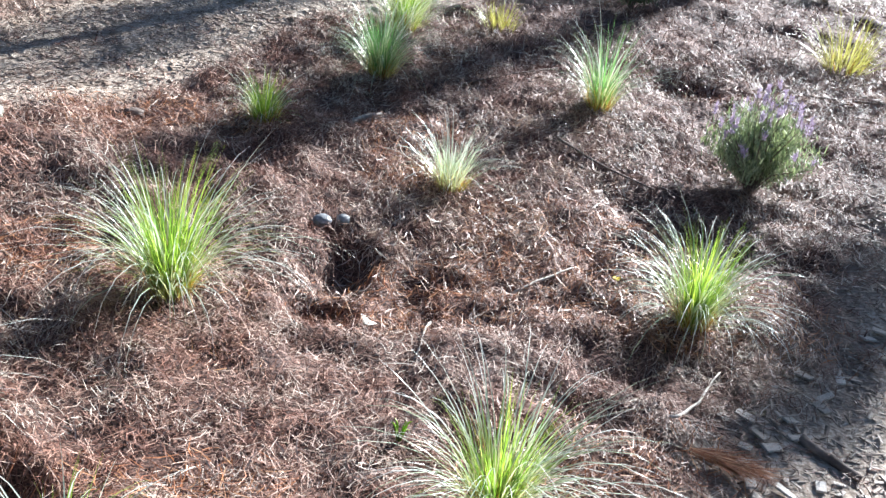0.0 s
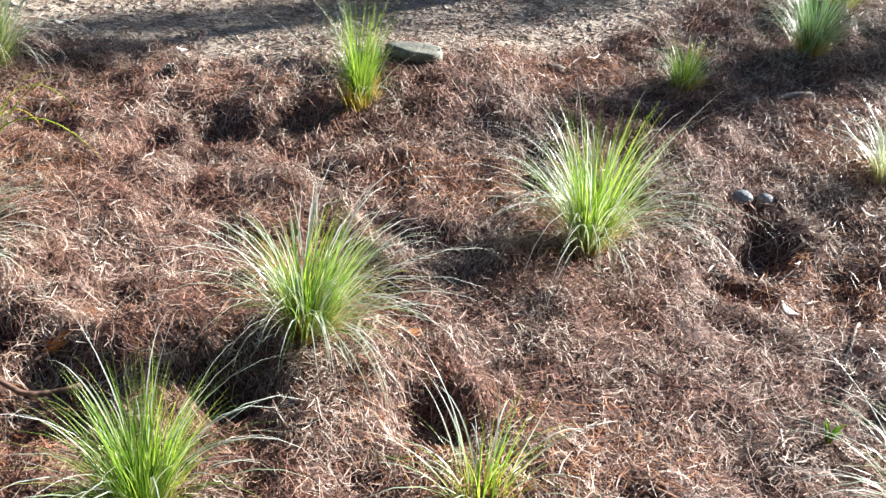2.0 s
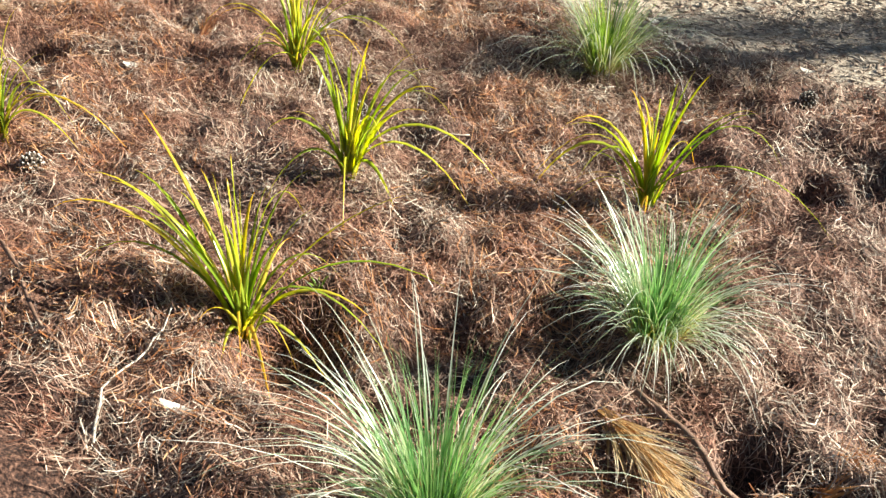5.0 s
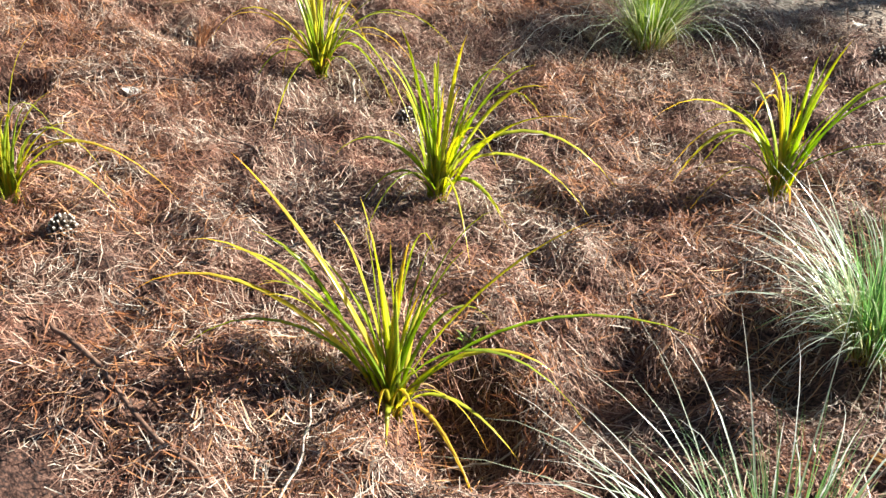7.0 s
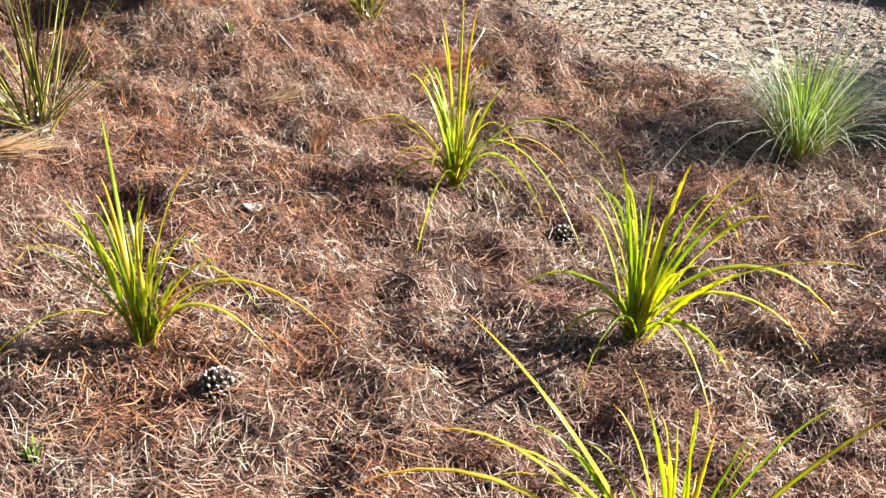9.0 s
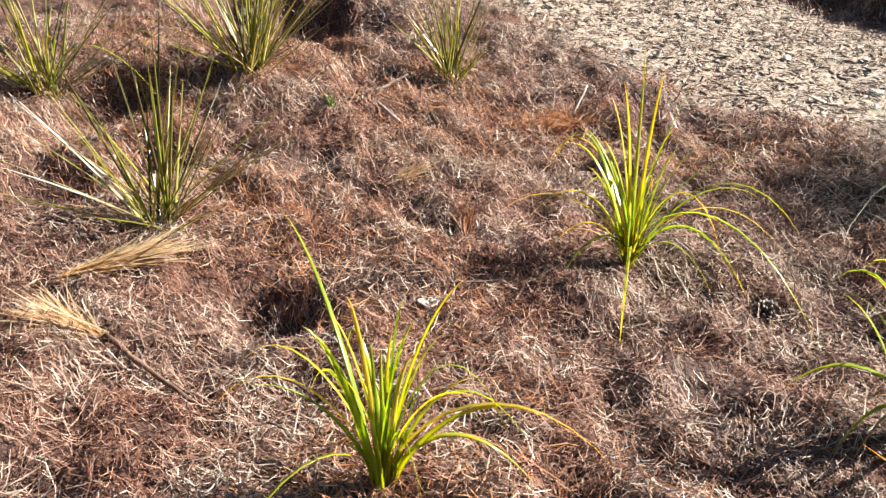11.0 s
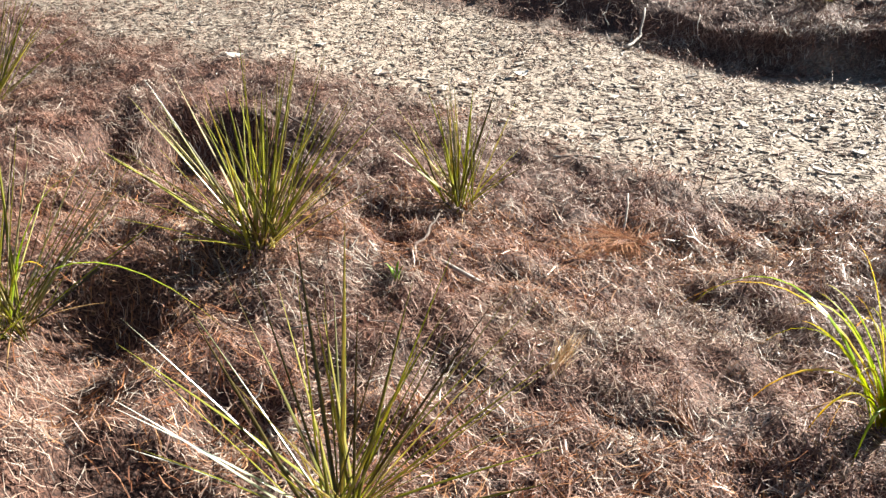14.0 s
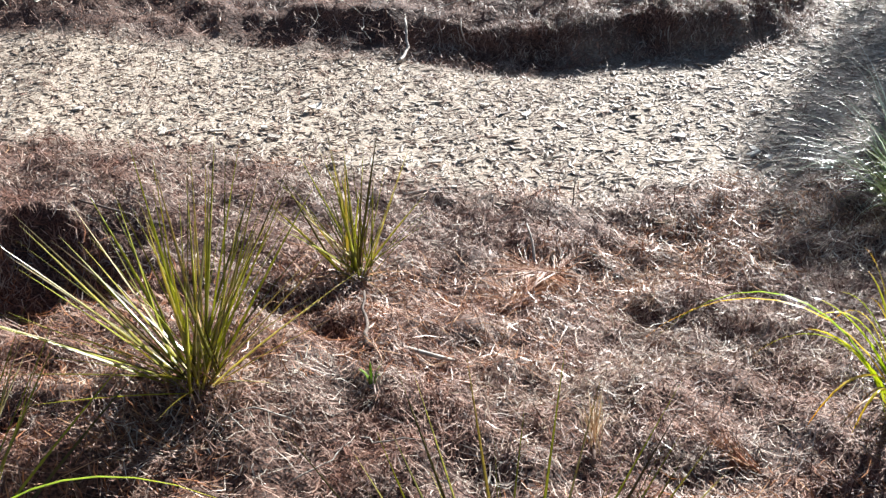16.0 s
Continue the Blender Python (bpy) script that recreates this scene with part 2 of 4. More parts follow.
# dug hollows, and dips added to darken cast shadows: x, y, depth, radius
HOLLOWS_AND_SHADE = [(-6.77, 3.15, 0.33, 0.38), (1.13, 5.03, 0.14, 0.18), (-0.55, 2.98, 0.07, 0.14), (-5.11, 1.22, 0.12, 0.14), (-1.18, 1.70, 0.10, 0.11), (-0.60, 2.72, 0.05, 0.09),
           (-3.20, 1.00, 0.15, 0.16), (-2.24, 1.45, 0.09, 0.06), (-2.99, 1.32, 0.11, 0.17), (-1.98, 1.34, 0.11, 0.17), (-2.80, 1.50, 0.12, 0.17), (-2.86, 1.13, 0.07, 0.14), (-1.62, 1.56, 0.07, 0.10), (-5.83, 2.58, 0.06, 0.08),
           (-6.40, 1.83, 0.14, 0.17), (-6.11, 1.27, 0.15, 0.20), (-5.96, 1.64, 0.07, 0.13), (-2.72, 2.68, 0.11, 0.13), (-2.52, 2.86, 0.11, 0.14), (-2.32, 3.02, 0.08, 0.12), (-6.22, 2.08, 0.07, 0.12), (-6.52, 2.22, 0.08, 0.10), (-6.32, 1.55, 0.10, 0.12),
           (-5.83, 2.80, 0.07, 0.08), (-4.57, 0.50, 0.06, 0.12), (-1.68, 1.64, 0.10, 0.13), (0.36, 2.52, 0.06, 0.16), (-5.95, 2.82, 0.09, 0.14), (-4.34, 1.92, 0.05, 0.12)]
PATH_NEAR = ((-9, 5.3), (-7.7, 4.45), (-6.6, 4.2), (-5.9, 4.0), (-5.4, 3.65), (-4.8, 3.4), (-4.0, 3.3), (-3.4, 3.5), (-2.6, 3.6), (-2.0, 3.75), (-1.5, 4.35), (-1.25, 5.0), (-1.0, 5.5), (0.0, 6.1), (1.5, 6.7), (3.0, 7.3))
PATH_FAR = ((-9, 6.75), (-8.5, 6.6), (-7.3, 6.2), (-6.2, 6.05), (-5.2, 5.62), (-4.6, 5.36), (-4.2, 5.16), (-3.4, 4.95), (-3.05, 5.02), (-2.75, 5.4), (-2.45, 5.9), (-2.3, 9.0), (-2.2, 40.0))
SIDE = ((1.0, 0.0), (1.6, 0.12), (2.1, 0.5), (2.5, 0.95), (3.1, 1.28), (3.8, 1.7), (4.6, 2.6), (5.2, 4.0))


# where the plants stand, on patches trodden flat
PLANTED = ((-1.05, 2.66), (0.66, 2.80), (-0.17, 3.58), (-1.01, 4.10), (-0.53, 4.74), (0.54, 4.37), (-0.06, 1.83), (-1.56, 1.80), (-2.13, 3.20), (-2.60, 1.65), (-3.77, 2.95), (-2.55, 0.86), (-1.58, 1.18), (-0.97, 1.49),
           (-3.35, 0.98), (-3.72, 1.61), (-3.01, 2.17), (-4.495, 1.99), (-4.52, 0.88), (-5.63, 1.36), (-6.14, 2.28), (-5.70, 2.99), (-6.57, 1.72))


# where the litter lies flat: x, y, radius
SMOOTH = ((-0.75, 2.05, 0.42), (-0.1, 3.25, 0.35), (-3.6, 2.9, 0.25), (-4.2, 2.4, 0.25), (0.4, 4.2, 0.25))


def edge(points, x):
    return np.interp(x, [p[0] for p in points], [p[1] for p in points])


def chips_at(x, y):
    """1 on the wood-chip path, 0 on the beds, with a ragged edge."""
    x, y = np.asarray(x, float), np.asarray(y, float)
    wob = 0.10 * vnoise(x, y, 0.35, 2) + 0.07 * vnoise(x, y, 0.12, 3)
    strip = np.minimum(y - edge(PATH_NEAR, x), edge(PATH_FAR, x) - 0.10 - y) + wob
    side = np.where(y < 5.2, x - edge(SIDE, y), -1.0) + wob
    return np.clip(np.maximum(strip, side) / 0.34 + 0.5, 0, 1)


def height_at(x, y):
    x, y = np.asarray(x, float), np.asarray(y, float)
    u, v = np.clip(x, -7, 1.0), np.clip(y, 0.5, 6.5)
    z = -0.0577 - 0.0723 * u + 0.0076 * v - 0.0267 * u * u + 0.0186 * u * v + 0.011 * v * v - 0.0039 * u ** 3 + 0.0005 * u * u * v
    for a, b, h, r in MOUNDS:
        z = z + h * np.exp(-((x - a) ** 2 + (y - b) ** 2) / r ** 2)
    for a, b, h, r in HOLLOWS_AND_SHADE:
        d2 = ((x - a) ** 2 + (y - b) ** 2) / r ** 2 * (1 + 0.33 * vnoise(x, y, 0.11, 4))
        z = z - h * np.exp(-d2 ** 2)
    far = y - edge(PATH_FAR, x) + 0.07 * vnoise(x, y, 0.22, 5) + 0.10 * vnoise(x, y, 0.6, 3)
    bank = np.clip(far / np.interp(x, (-5.6, -4.5), (0.6, 0.2)) + 0.2, 0, 1)
    z = z + np.interp(x, (-5.6, -4.5, -3.2, -2.7), (0.13, 0.20, 0.20, 0.13)) * bank * bank * (3 - 2 * bank) * np.clip(1.2 - far * 0.08, 0.4, 1) + bank * (np.interp(x, (-5.2, -4.4), (0.03, 0.05)) * vnoise(x, y, 0.62, 6) + np.interp(x, (-5.2, -4.4), (0.016, 0.022)) * vnoise(x, y, 0.21, 2) + 0.016 * vnoise(x, y, 0.075, 4))
    chips = chips_at(x, y)
    lumps = 0.034 * vnoise(x, y, 0.31, 0) + 0.034 * vnoise(x, y, 0.12, 1) + 0.018 * vnoise(x, y, 0.062, 7)
    calm = np.interp(y, (3.0, 3.8), (1.0, 0.65))
    for a, b in PLANTED:
        calm = calm * (1 - 0.85 * np.exp(-((x - a) ** 2 + (y - b) ** 2) / 0.03))
    for a, b, rad in SMOOTH:
        calm = calm * (1 - 0.8 * np.exp(-((x - a) ** 2 + (y - b) ** 2) / rad ** 2))
    off = np.maximum(np.maximum(-9.0 - x, x - 3.6), np.maximum(-0.3 - y, y - 8.2))
    calm = calm * np.clip(1 - off / 0.8, 0.0, 1)
    return z + np.maximum(lumps, -0.055) * (1 - 0.75 * chips) * calm


def mesh_object(name, verts, faces, material, parent=None, label="", smooth=False, along=None):
    me = bpy.data.meshes.new(name)
    if isinstance(faces, np.ndarray):
        k = faces.shape[1]
        me.vertices.add(len(verts))
        me.vertices.foreach_set("co", np.asarray(verts, np.float32).ravel())
        me.loops.add(faces.size)
        me.loops.foreach_set("vertex_index", faces.astype(np.int32).ravel())
        me.polygons.add(len(faces))
        me.polygons.foreach_set("loop_start", np.arange(len(faces), dtype=np.int32) * k)
        me.update(calc_edges=True)
    else:
        me.from_pydata([tuple(v) for v in verts], [], faces)
    if along is not None:
        at = me.attributes.new("along", "FLOAT", "POINT")
        at.data.foreach_set("value", np.tile(np.repeat(np.linspace(0, 1, along[0]), along[1]), along[2]).astype(np.float32))
    if smooth:
        me.polygons.foreach_set("use_smooth", np.ones(len(me.polygons), bool))
    me.materials.append(material)
    ob = new(name, me)
    if parent is not None:
        ob.parent = parent
    if label:
        tagged(ob, label)
    return ob


def thing(name, x, y, label, category, group="", sink=0.0, turn=0.0):
    """An empty at the base of a thing that stands on the ground at x, y."""
    ob = new(name)
    ob.empty_display_size = 0.1
    ob.location = (x, y, float(height_at(x, y)) - sink)
    ob.rotation_euler = (0, 0, turn)
    return tagged(ob, label, category, group)


def bank_axis(lo, hi, a, b, step, grow=1.35):
    core = list(np.arange(a, b + step / 2, step))
    s, left, right = step, [a], [b]
    while left[-1] > lo:
        s *= grow
        left.append(left[-1] - s)
    s = step
    while right[-1] < hi:
        s *= grow
        right.append(right[-1] + s)
    return np.array(left[:0:-1] + core + right[1:])


def build_ground():
    xs, ys = bank_axis(-900, 900, -9.2, 3.4, 0.03), bank_axis(-900, 900, 0.0, 7.8, 0.03)
    gx, gy = np.meshgrid(xs, ys)
    gz = height_at(gx, gy)
    verts = np.stack([gx, gy, gz], -1).reshape(-1, 3)
    n, m = len(xs), len(ys)
    i = (np.arange(m - 1)[:, None] * n + np.arange(n - 1)[None, :]).ravel()
    faces = np.stack([i, i + 1, i + n + 1, i + n], 1)
    ob = mesh_object("ground", verts, faces, M_GROUND, smooth=True)
    at = ob.data.attributes.new("chips", "FLOAT", "POINT")
    at.data.foreach_set("value", chips_at(gx, gy).ravel().astype(np.float32))
    tagged(ob, "brown pine duff beds beside a grey wood-chip path", "ground", kind="structure")


build_ground()


# ---- blades, sticks and needles ----
def ribbons(base, az, lean, bend, length, width, segs=5, fold=0.25, side=None):
    """Many tapering folded blades at once: they start at base, lean out along az by lean and bend over by bend (radians)."""
    n = len(az)
    s = np.linspace(0, 1, segs + 1)
    ang = lean[:, None] + bend[:, None] * s[None, :] ** 1.6
    mid = (ang[:, 1:] + ang[:, :-1]) / 2
    step = (length / segs)[:, None]
    r = np.concatenate([np.zeros((n, 1)), np.cumsum(np.sin(mid) * step, 1)], 1)
    h = np.concatenate([np.zeros((n, 1)), np.cumsum(np.cos(mid) * step, 1)], 1)
    sway = np.zeros((n, 1)) if side is None else side[:, None] * s[None, :] ** 2
    ca, sa = np.cos(az)[:, None], np.sin(az)[:, None]
    p = np.stack([base[:, :1] + ca * r - sa * sway, base[:, 1:2] + sa * r + ca * sway, base[:, 2:3] + h], -1)
    w = (width[:, None] * np.clip(1.02 - s[None, :] ** 2.2, 0.06, 1) * np.minimum(1, 0.6 + 2 * s[None, :]))[..., None] / 2
    across = np.stack([-sa, ca, np.zeros_like(sa)], -1)
    lift = np.stack([-ca * np.cos(ang), -sa * np.cos(ang), np.sin(ang)], -1) * fold
    verts = np.stack([p - across * w + lift * w, p, p + across * w + lift * w], 2).reshape(-1, 3)
    k = segs + 1
    b = (np.arange(n)[:, None] * k + np.arange(segs)[None, :]).reshape(-1, 1) * 3
    f = np.concatenate([b + np.array([[0, 1, 4, 3]]), b + np.array([[1, 2, 5, 4]])], 0)
    return verts, f


def tube(points, radii, sides=7, wobble=0.0, seed=0):
    g = np.random.default_rng(seed)
    pts = np.asarray(points, float)
    verts, faces = [], []
    for i, (p, r) in enumerate(zip(pts, radii)):
        d = pts[min(i + 1, len(pts) - 1)] - pts[max(i - 1, 0)]
        d = d / (np.linalg.norm(d) + 1e-9)
        up = np.array([0, 0, 1.0]) if abs(d[2]) < 0.9 else np.array([1.0, 0, 0])
        a = np.cross(d, up)
        a /= np.linalg.norm(a)
        b = np.cross(a, d)
        for k in range(sides):
            t = 2 * math.pi * k / sides
            verts.append(p + (a * math.cos(t) + b * math.sin(t)) * r * (1 + wobble * g.uniform(-1, 1)))
    for i in range(len(pts) - 1):
        for k in range(sides):
            j = (k + 1) % sides
            faces.append((i * sides + k, i * sides + j, (i + 1) * sides + j, (i + 1) * sides + k))
    faces += [tuple(range(sides))[::-1], tuple(range((len(pts) - 1) * sides, len(pts) * sides))]
    return verts, faces


def tussock(x, y, h, spread, seed, label, green=M_GREEN, blades=420, arching=170, stray=16, lean_az=0.0, lean=0.0, upright=0.5, group="grass tussocks"):
    """A clump of fine grass: upright green blades, arching pale ones, a straw-coloured foot."""
    g = np.random.default_rng(seed)
    root = thing("grass_tussock", x, y, label, "grass", group)

    def feet(n, r):
        a, d = g.uniform(0, 2 * math.pi, n), r * np.sqrt(g.random(n))
        return np.stack([np.cos(a) * d, np.sin(a) * d, np.full(n, -0.03)], 1), a

    def put(name, n, r, l0, l1, lean0, lean1, bend0, bend1, w0, w1, mat, text=""):
        f, a = feet(n, r)
        az = a + g.normal(0, 0.5, n)
        ln = lean0 + (lean1 - lean0) * g.random(n) ** 1.3
        dx, dy = np.cos(az) * np.sin(ln) + math.cos(lean_az) * lean, np.sin(az) * np.sin(ln) + math.sin(lean_az) * lean
        az, ln = np.arctan2(dy, dx), np.arcsin(np.clip(np.hypot(dx, dy), 0, 0.99))
        v, q = ribbons(f, az, ln, g.uniform(bend0, bend1, n), h * g.uniform(l0, l1, n), g.uniform(w0, w1, n), segs=7, side=g.normal(0, 0.02, n))
        ob = mesh_object(name, v, q, mat, root, text, along=(8, 3, n))
        return tagged(ob, kind="stuff")

    put("green_crown", int(blades * 0.72), 0.036, 0.40, 1.08, 0.02, upright * 0.7, 0.10, 0.8, 0.0017, 0.0036, green)
    put("outer_crown", int(blades * 0.36), 0.045, 0.50, 1.10, upright * 0.3, upright * 1.1, 0.8, 2.1, 0.0015, 0.0032, green)
    put("arching_skirt", int(arching * 0.65), 0.05, (h * 0.45 + spread) / h * 0.45, (h * 0.45 + spread) / h * 1.3, 0.08, 0.65, 1.0, 2.7, 0.0024, 0.0044, M_PALE, "pale arching blades with a silvery sheen in their colour")
    put("foot", 130, 0.06, 0.14, 0.42, 0.05, 0.5, 0.0, 0.5, 0.003, 0.005, M_DRYBASE, "straw-yellow foot of old blades")
    for k in range(stray):
        a = g.uniform(0, 2 * math.pi)
        v, q = ribbons(np.array([[0.03 * math.cos(a), 0.03 * math.sin(a), -0.02]]), np.array([a]), np.array([g.uniform(0.1, 0.7)]), np.array([g.uniform(0.3, 2.3)]),
                       np.array([g.uniform(0.95, 1.35) * max(h, spread * 1.3)]), np.array([0.0042]), segs=9, side=np.array([g.normal(0, 0.04)]))
        mesh_object("long_blade", v, q, M_PALE, root, along=(10, 3, 1))
    return root


def bent_leaf(tip, arch, width, name, mat, parent, g, base=0.03, fold=0.35, stiff=False):
    """One strap leaf from the foot of a plant to tip (in its own axes), bowed up by arch."""
    tip = np.asarray(tip, float)
    a = g.uniform(0, 2 * math.pi)
    p0 = np.array([math.cos(a) * base * g.random(), math.sin(a) * base * g.random(), -0.02])
    flat, rise = np.array([tip[0], tip[1], 0.0]), np.array([0, 0, 1.0])
    if stiff:
        c1, c2 = p0 + (tip - p0) * 0.33 + rise * arch, p0 + (tip - p0) * 0.66 + rise * arch
    else:
        c1 = p0 + flat * 0.10 + rise * (0.38 * max(tip[2], 0.45 * float(np.hypot(tip[0], tip[1]))) + arch * 0.9)
        c2 = flat * 0.55 + rise * (0.85 * tip[2] + arch * 2.3)
    s = np.linspace(0, 1, 13)[:, None]
    p = p0 * (1 - s) ** 3 + c1 * 3 * s * (1 - s) ** 2 + c2 * 3 * s * s * (1 - s) + tip * s ** 3
    d = np.gradient(p, axis=0)
    d /= np.linalg.norm(d, axis=1, keepdims=True)
    up = np.array([0, 0, 1.0]) + 0.3 * g.normal(size=3)
    across = np.cross(d, np.array([up] * 13))
    across /= np.linalg.norm(across, axis=1, keepdims=True)
    nor = np.cross(across, d)
    w = width / 2 * np.clip(np.minimum(0.55 + 2.0 * s, 1.03 - s ** 2.6), 0.04, 1)
    verts = np.stack([p - across * w + nor * w * fold, p, p + across * w + nor * w * fold, p - nor * w * 0.12], 1).reshape(-1, 3)
    b = (np.arange(12) * 4)[:, None]
    f = np.concatenate([b + np.array([[0, 1, 5, 4]]), b + np.array([[1, 2, 6, 5]]), b + np.array([[2, 3, 7, 6]]), b + np.array([[3, 0, 4, 7]])], 0)
    return mesh_object(name, verts, f, mat, parent, along=(13, 4, 1))


def strap_plant(x, y, yaw, rows, seed, label, extra=8, h=0.42, width=0.0120):
    """A strap-leaved plant. rows: each leaf's tip as metres across, up and away, seen along yaw, and its arch."""
    g = np.random.default_rng(seed)
    root = thing("strap_leaf_plant", x, y, label, "plant", "strap-leaved plants")
    c, s = math.cos(radians(yaw)), math.sin(radians(yaw))
    for r, u, away, arch in rows:
        bent_leaf((c * r - s * away, s * r + c * away, u), arch, width * g.uniform(0.95, 1.35), "leaf", M_STRAP, root, g, 0.025)
    for k in range(extra):
        a, d = g.uniform(0, 2 * math.pi), g.uniform(0.03, 0.24)
        bent_leaf((math.cos(a) * d, math.sin(a) * d, h * g.uniform(0.45, 1.0)), 0.02, width * g.uniform(0.7, 1.1), "leaf", M_STRAP, root, g, 0.02)
    for k in range(10):
        a, d = g.uniform(0, 2 * math.pi), g.uniform(0.02, 0.10)
        bent_leaf((math.cos(a) * d, math.sin(a) * d, h * g.uniform(0.3, 0.8)), 0.0, width * g.uniform(0.7, 1.1), "leaf", M_STRAP, root, g, 0.025)
    for k in range(7):
        a, d = g.uniform(0, 2 * math.pi), g.uniform(0.18, 0.42)
        bent_leaf((math.cos(a) * d, math.sin(a) * d, g.uniform(0.0, 0.24)), g.uniform(0.08, 0.16), width * g.uniform(0.6, 0.95), "leaf", M_STRAP, root, g, 0.02)
    for k in range(3):
        a, d = g.uniform(0, 2 * math.pi), g.uniform(0.12, 0.28)
        tagged(bent_leaf((math.cos(a) * d, math.sin(a) * d, 0.01), 0.07, width * 0.8, "dry_leaf", M_STRAPDRY, root, g, 0.02), "dry orange-brown leaf")
    return root


def stiff_plant(x, y, h, wide, count, seed, label, reach=False, pale=()):
    """A stiff upright fan of narrow olive leaves."""
    g = np.random.default_rng(seed)
    root = thing("stiff_leaf_plant", x, y, label, "plant", "stiff upright plants")
    for k in range(count):
        a, f = g.uniform(0, 2 * math.pi), g.random() ** 0.6
        d = wide * f
        up = h * (1.0 - 0.5 * f * f) * g.uniform(0.6, 1.08)
        bent_leaf((math.cos(a) * d, math.sin(a) * d, up), 0.012 * f, g.uniform(0.0050, 0.0100), "leaf", M_FLAX, root, g, 0.055, 0.45, True)
    if reach:
        bent_leaf((0.56, 0.04, 0.02), 0.13, 0.009, "leaf", M_STRAP, root, g, 0.03)
        bent_leaf((0.22, -0.10, 0.24), 0.03, 0.009, "leaf", M_STRAP, root, g, 0.03)
        bent_leaf((0.20, 0.10, 0.38), 0.02, 0.009, "leaf", M_STRAP, root, g, 0.03)
    for tip in pale:
        tagged(bent_leaf(tip, 0.015, 0.009, "leaf", M_PALE, root, g, 0.04, 0.45, True), "long pale leaf")
    for k in range(10):
        a, d = g.uniform(0, 2 * math.pi), g.uniform(0.15, 0.3)
        tagged(bent_leaf((math.cos(a) * d, math.sin(a) * d, g.uniform(0.03, 0.15)), 0.02, 0.006, "dry_leaf", M_STRAPDRY, root, g, 0.05, 0.35, True), "dry tan outer leaf")
    return root


# ---- grass tussocks ----
tussock(-1.05, 2.66, 0.50, 0.30, 11, "bright yellow-green grass tussock with long silvery stray blades", arching=280, stray=30)
tussock(0.66, 2.80, 0.40, 0.26, 12, "green grass tussock with pale arching crown beside wood chips", blades=330, arching=300, upright=0.3)
tussock(-0.17, 3.58, 0.32, 0.20, 13, "small pale green grass tussock on pine litter", green=M_PALE, blades=170, arching=90)
tussock(-1.01, 4.10, 0.27, 0.20, 14, "small dark green grass tussock at the path's edge", blades=260, arching=90, stray=8)
tussock(-0.53, 4.74, 0.42, 0.34, 15, "blue-green grass tussock with drooping silvery skirt", green=M_BLUE, arching=240)
tussock(-0.44, 5.45, 0.52, 0.42, 16, "tall green grass tussock behind a smaller one", arching=240)
tussock(0.54, 4.37, 0.46, 0.26, 17, "open pale green grass tussock with arching leaves", green=M_BLUE, blades=150, arching=110, stray=20)
tussock(-0.06, 1.83, 0.36, 0.30, 18, "pale green grass tussock with seedy silver blades", blades=240, arching=260)
tussock(-1.56, 1.80, 0.36, 0.30, 19, "lime green grass tussock with yellow foot and white arching blades", blades=520, arching=260, lean_az=0.4, lean=0.08)
tussock(-2.13, 3.20, 0.45, 0.10, 20, "narrow upright green grass tussock beside a flat stone", blades=330, arching=30, stray=6, upright=0.15)
tussock(-2.61, 1.64, 0.36, 0.22, 21, "blue-green grass tussock like a fountain with silvery blades", green=M_BLUE, blades=400, arching=330, upright=0.42)
tussock(-3.77, 2.95, 0.42, 0.44, 22, "soft green grass tussock with long drooping white skirt", green=M_GREEN, blades=460, arching=230, stray=36)
tussock(-2.55, 0.86, 0.40, 0.32, 23, "large blue-green grass tussock with sprawling pale blades", green=M_BLUE, blades=420, arching=170, stray=24, upright=0.4)
tussock(-1.58, 1.18, 0.34, 0.24, 24, "bright green grass tussock with stiff blades in shade", blades=460, arching=70, stray=12)
tussock(-0.97, 1.49, 0.30, 0.16, 25, "thin sparse green grass tuft with straw blades", blades=60, arching=40, stray=12)

# ---- strap-leaved plants ----
strap_plant(-3.35, 0.98, 34, [(-0.34, 0.46, 0.25, 0), (-0.52, 0.25, 0.05, 0.10), (-0.30, 0.40, 0, 0.03), (-0.25, 0.42, 0.03, 0.02), (-0.39, 0.38, 0.05, 0.05), (-0.04, 0.46, 0, 0), (0.0, 0.40, 0.05, 0), (0.09, 0.45, 0, 0),
                              (0.19, 0.50, 0, 0.02), (0.38, 0.39, 0.15, 0.01), (0.53, 0.38, -0.18, 0.05), (0.32, 0.13, 0, 0.07), (0.40, 0.02, -0.05, 0.14), (0.26, 0.0, -0.12, 0.07), (-0.46, 0.10, 0, 0.13), (0.0, 0.03, -0.14, 0.05)],
            31, "large yellow-green strap-leaved plant with widely arching leaves", extra=14)
strap_plant(-3.72, 1.61, 34, [(-0.09, 0.48, 0, 0), (0.07, 0.46, 0, 0), (0, 0.40, 0.05, 0), (0.20, 0.42, 0.03, 0.02), (0.24, 0.39, 0, 0.02), (0.27, 0.33, 0, 0.04), (0.32, 0.42, -0.35, 0.01), (0.47, 0.05, 0, 0.13), (0.41, 0.0, -0.10, 0.12),
                              (0.20, 0.0, -0.18, 0.08), (-0.28, 0.10, 0.03, 0.08), (-0.20, 0.0, -0.06, 0.08), (-0.06, 0.36, -0.05, 0.01)],
            32, "yellow-green strap-leaved plant with orange-tinged lower leaves", extra=13)
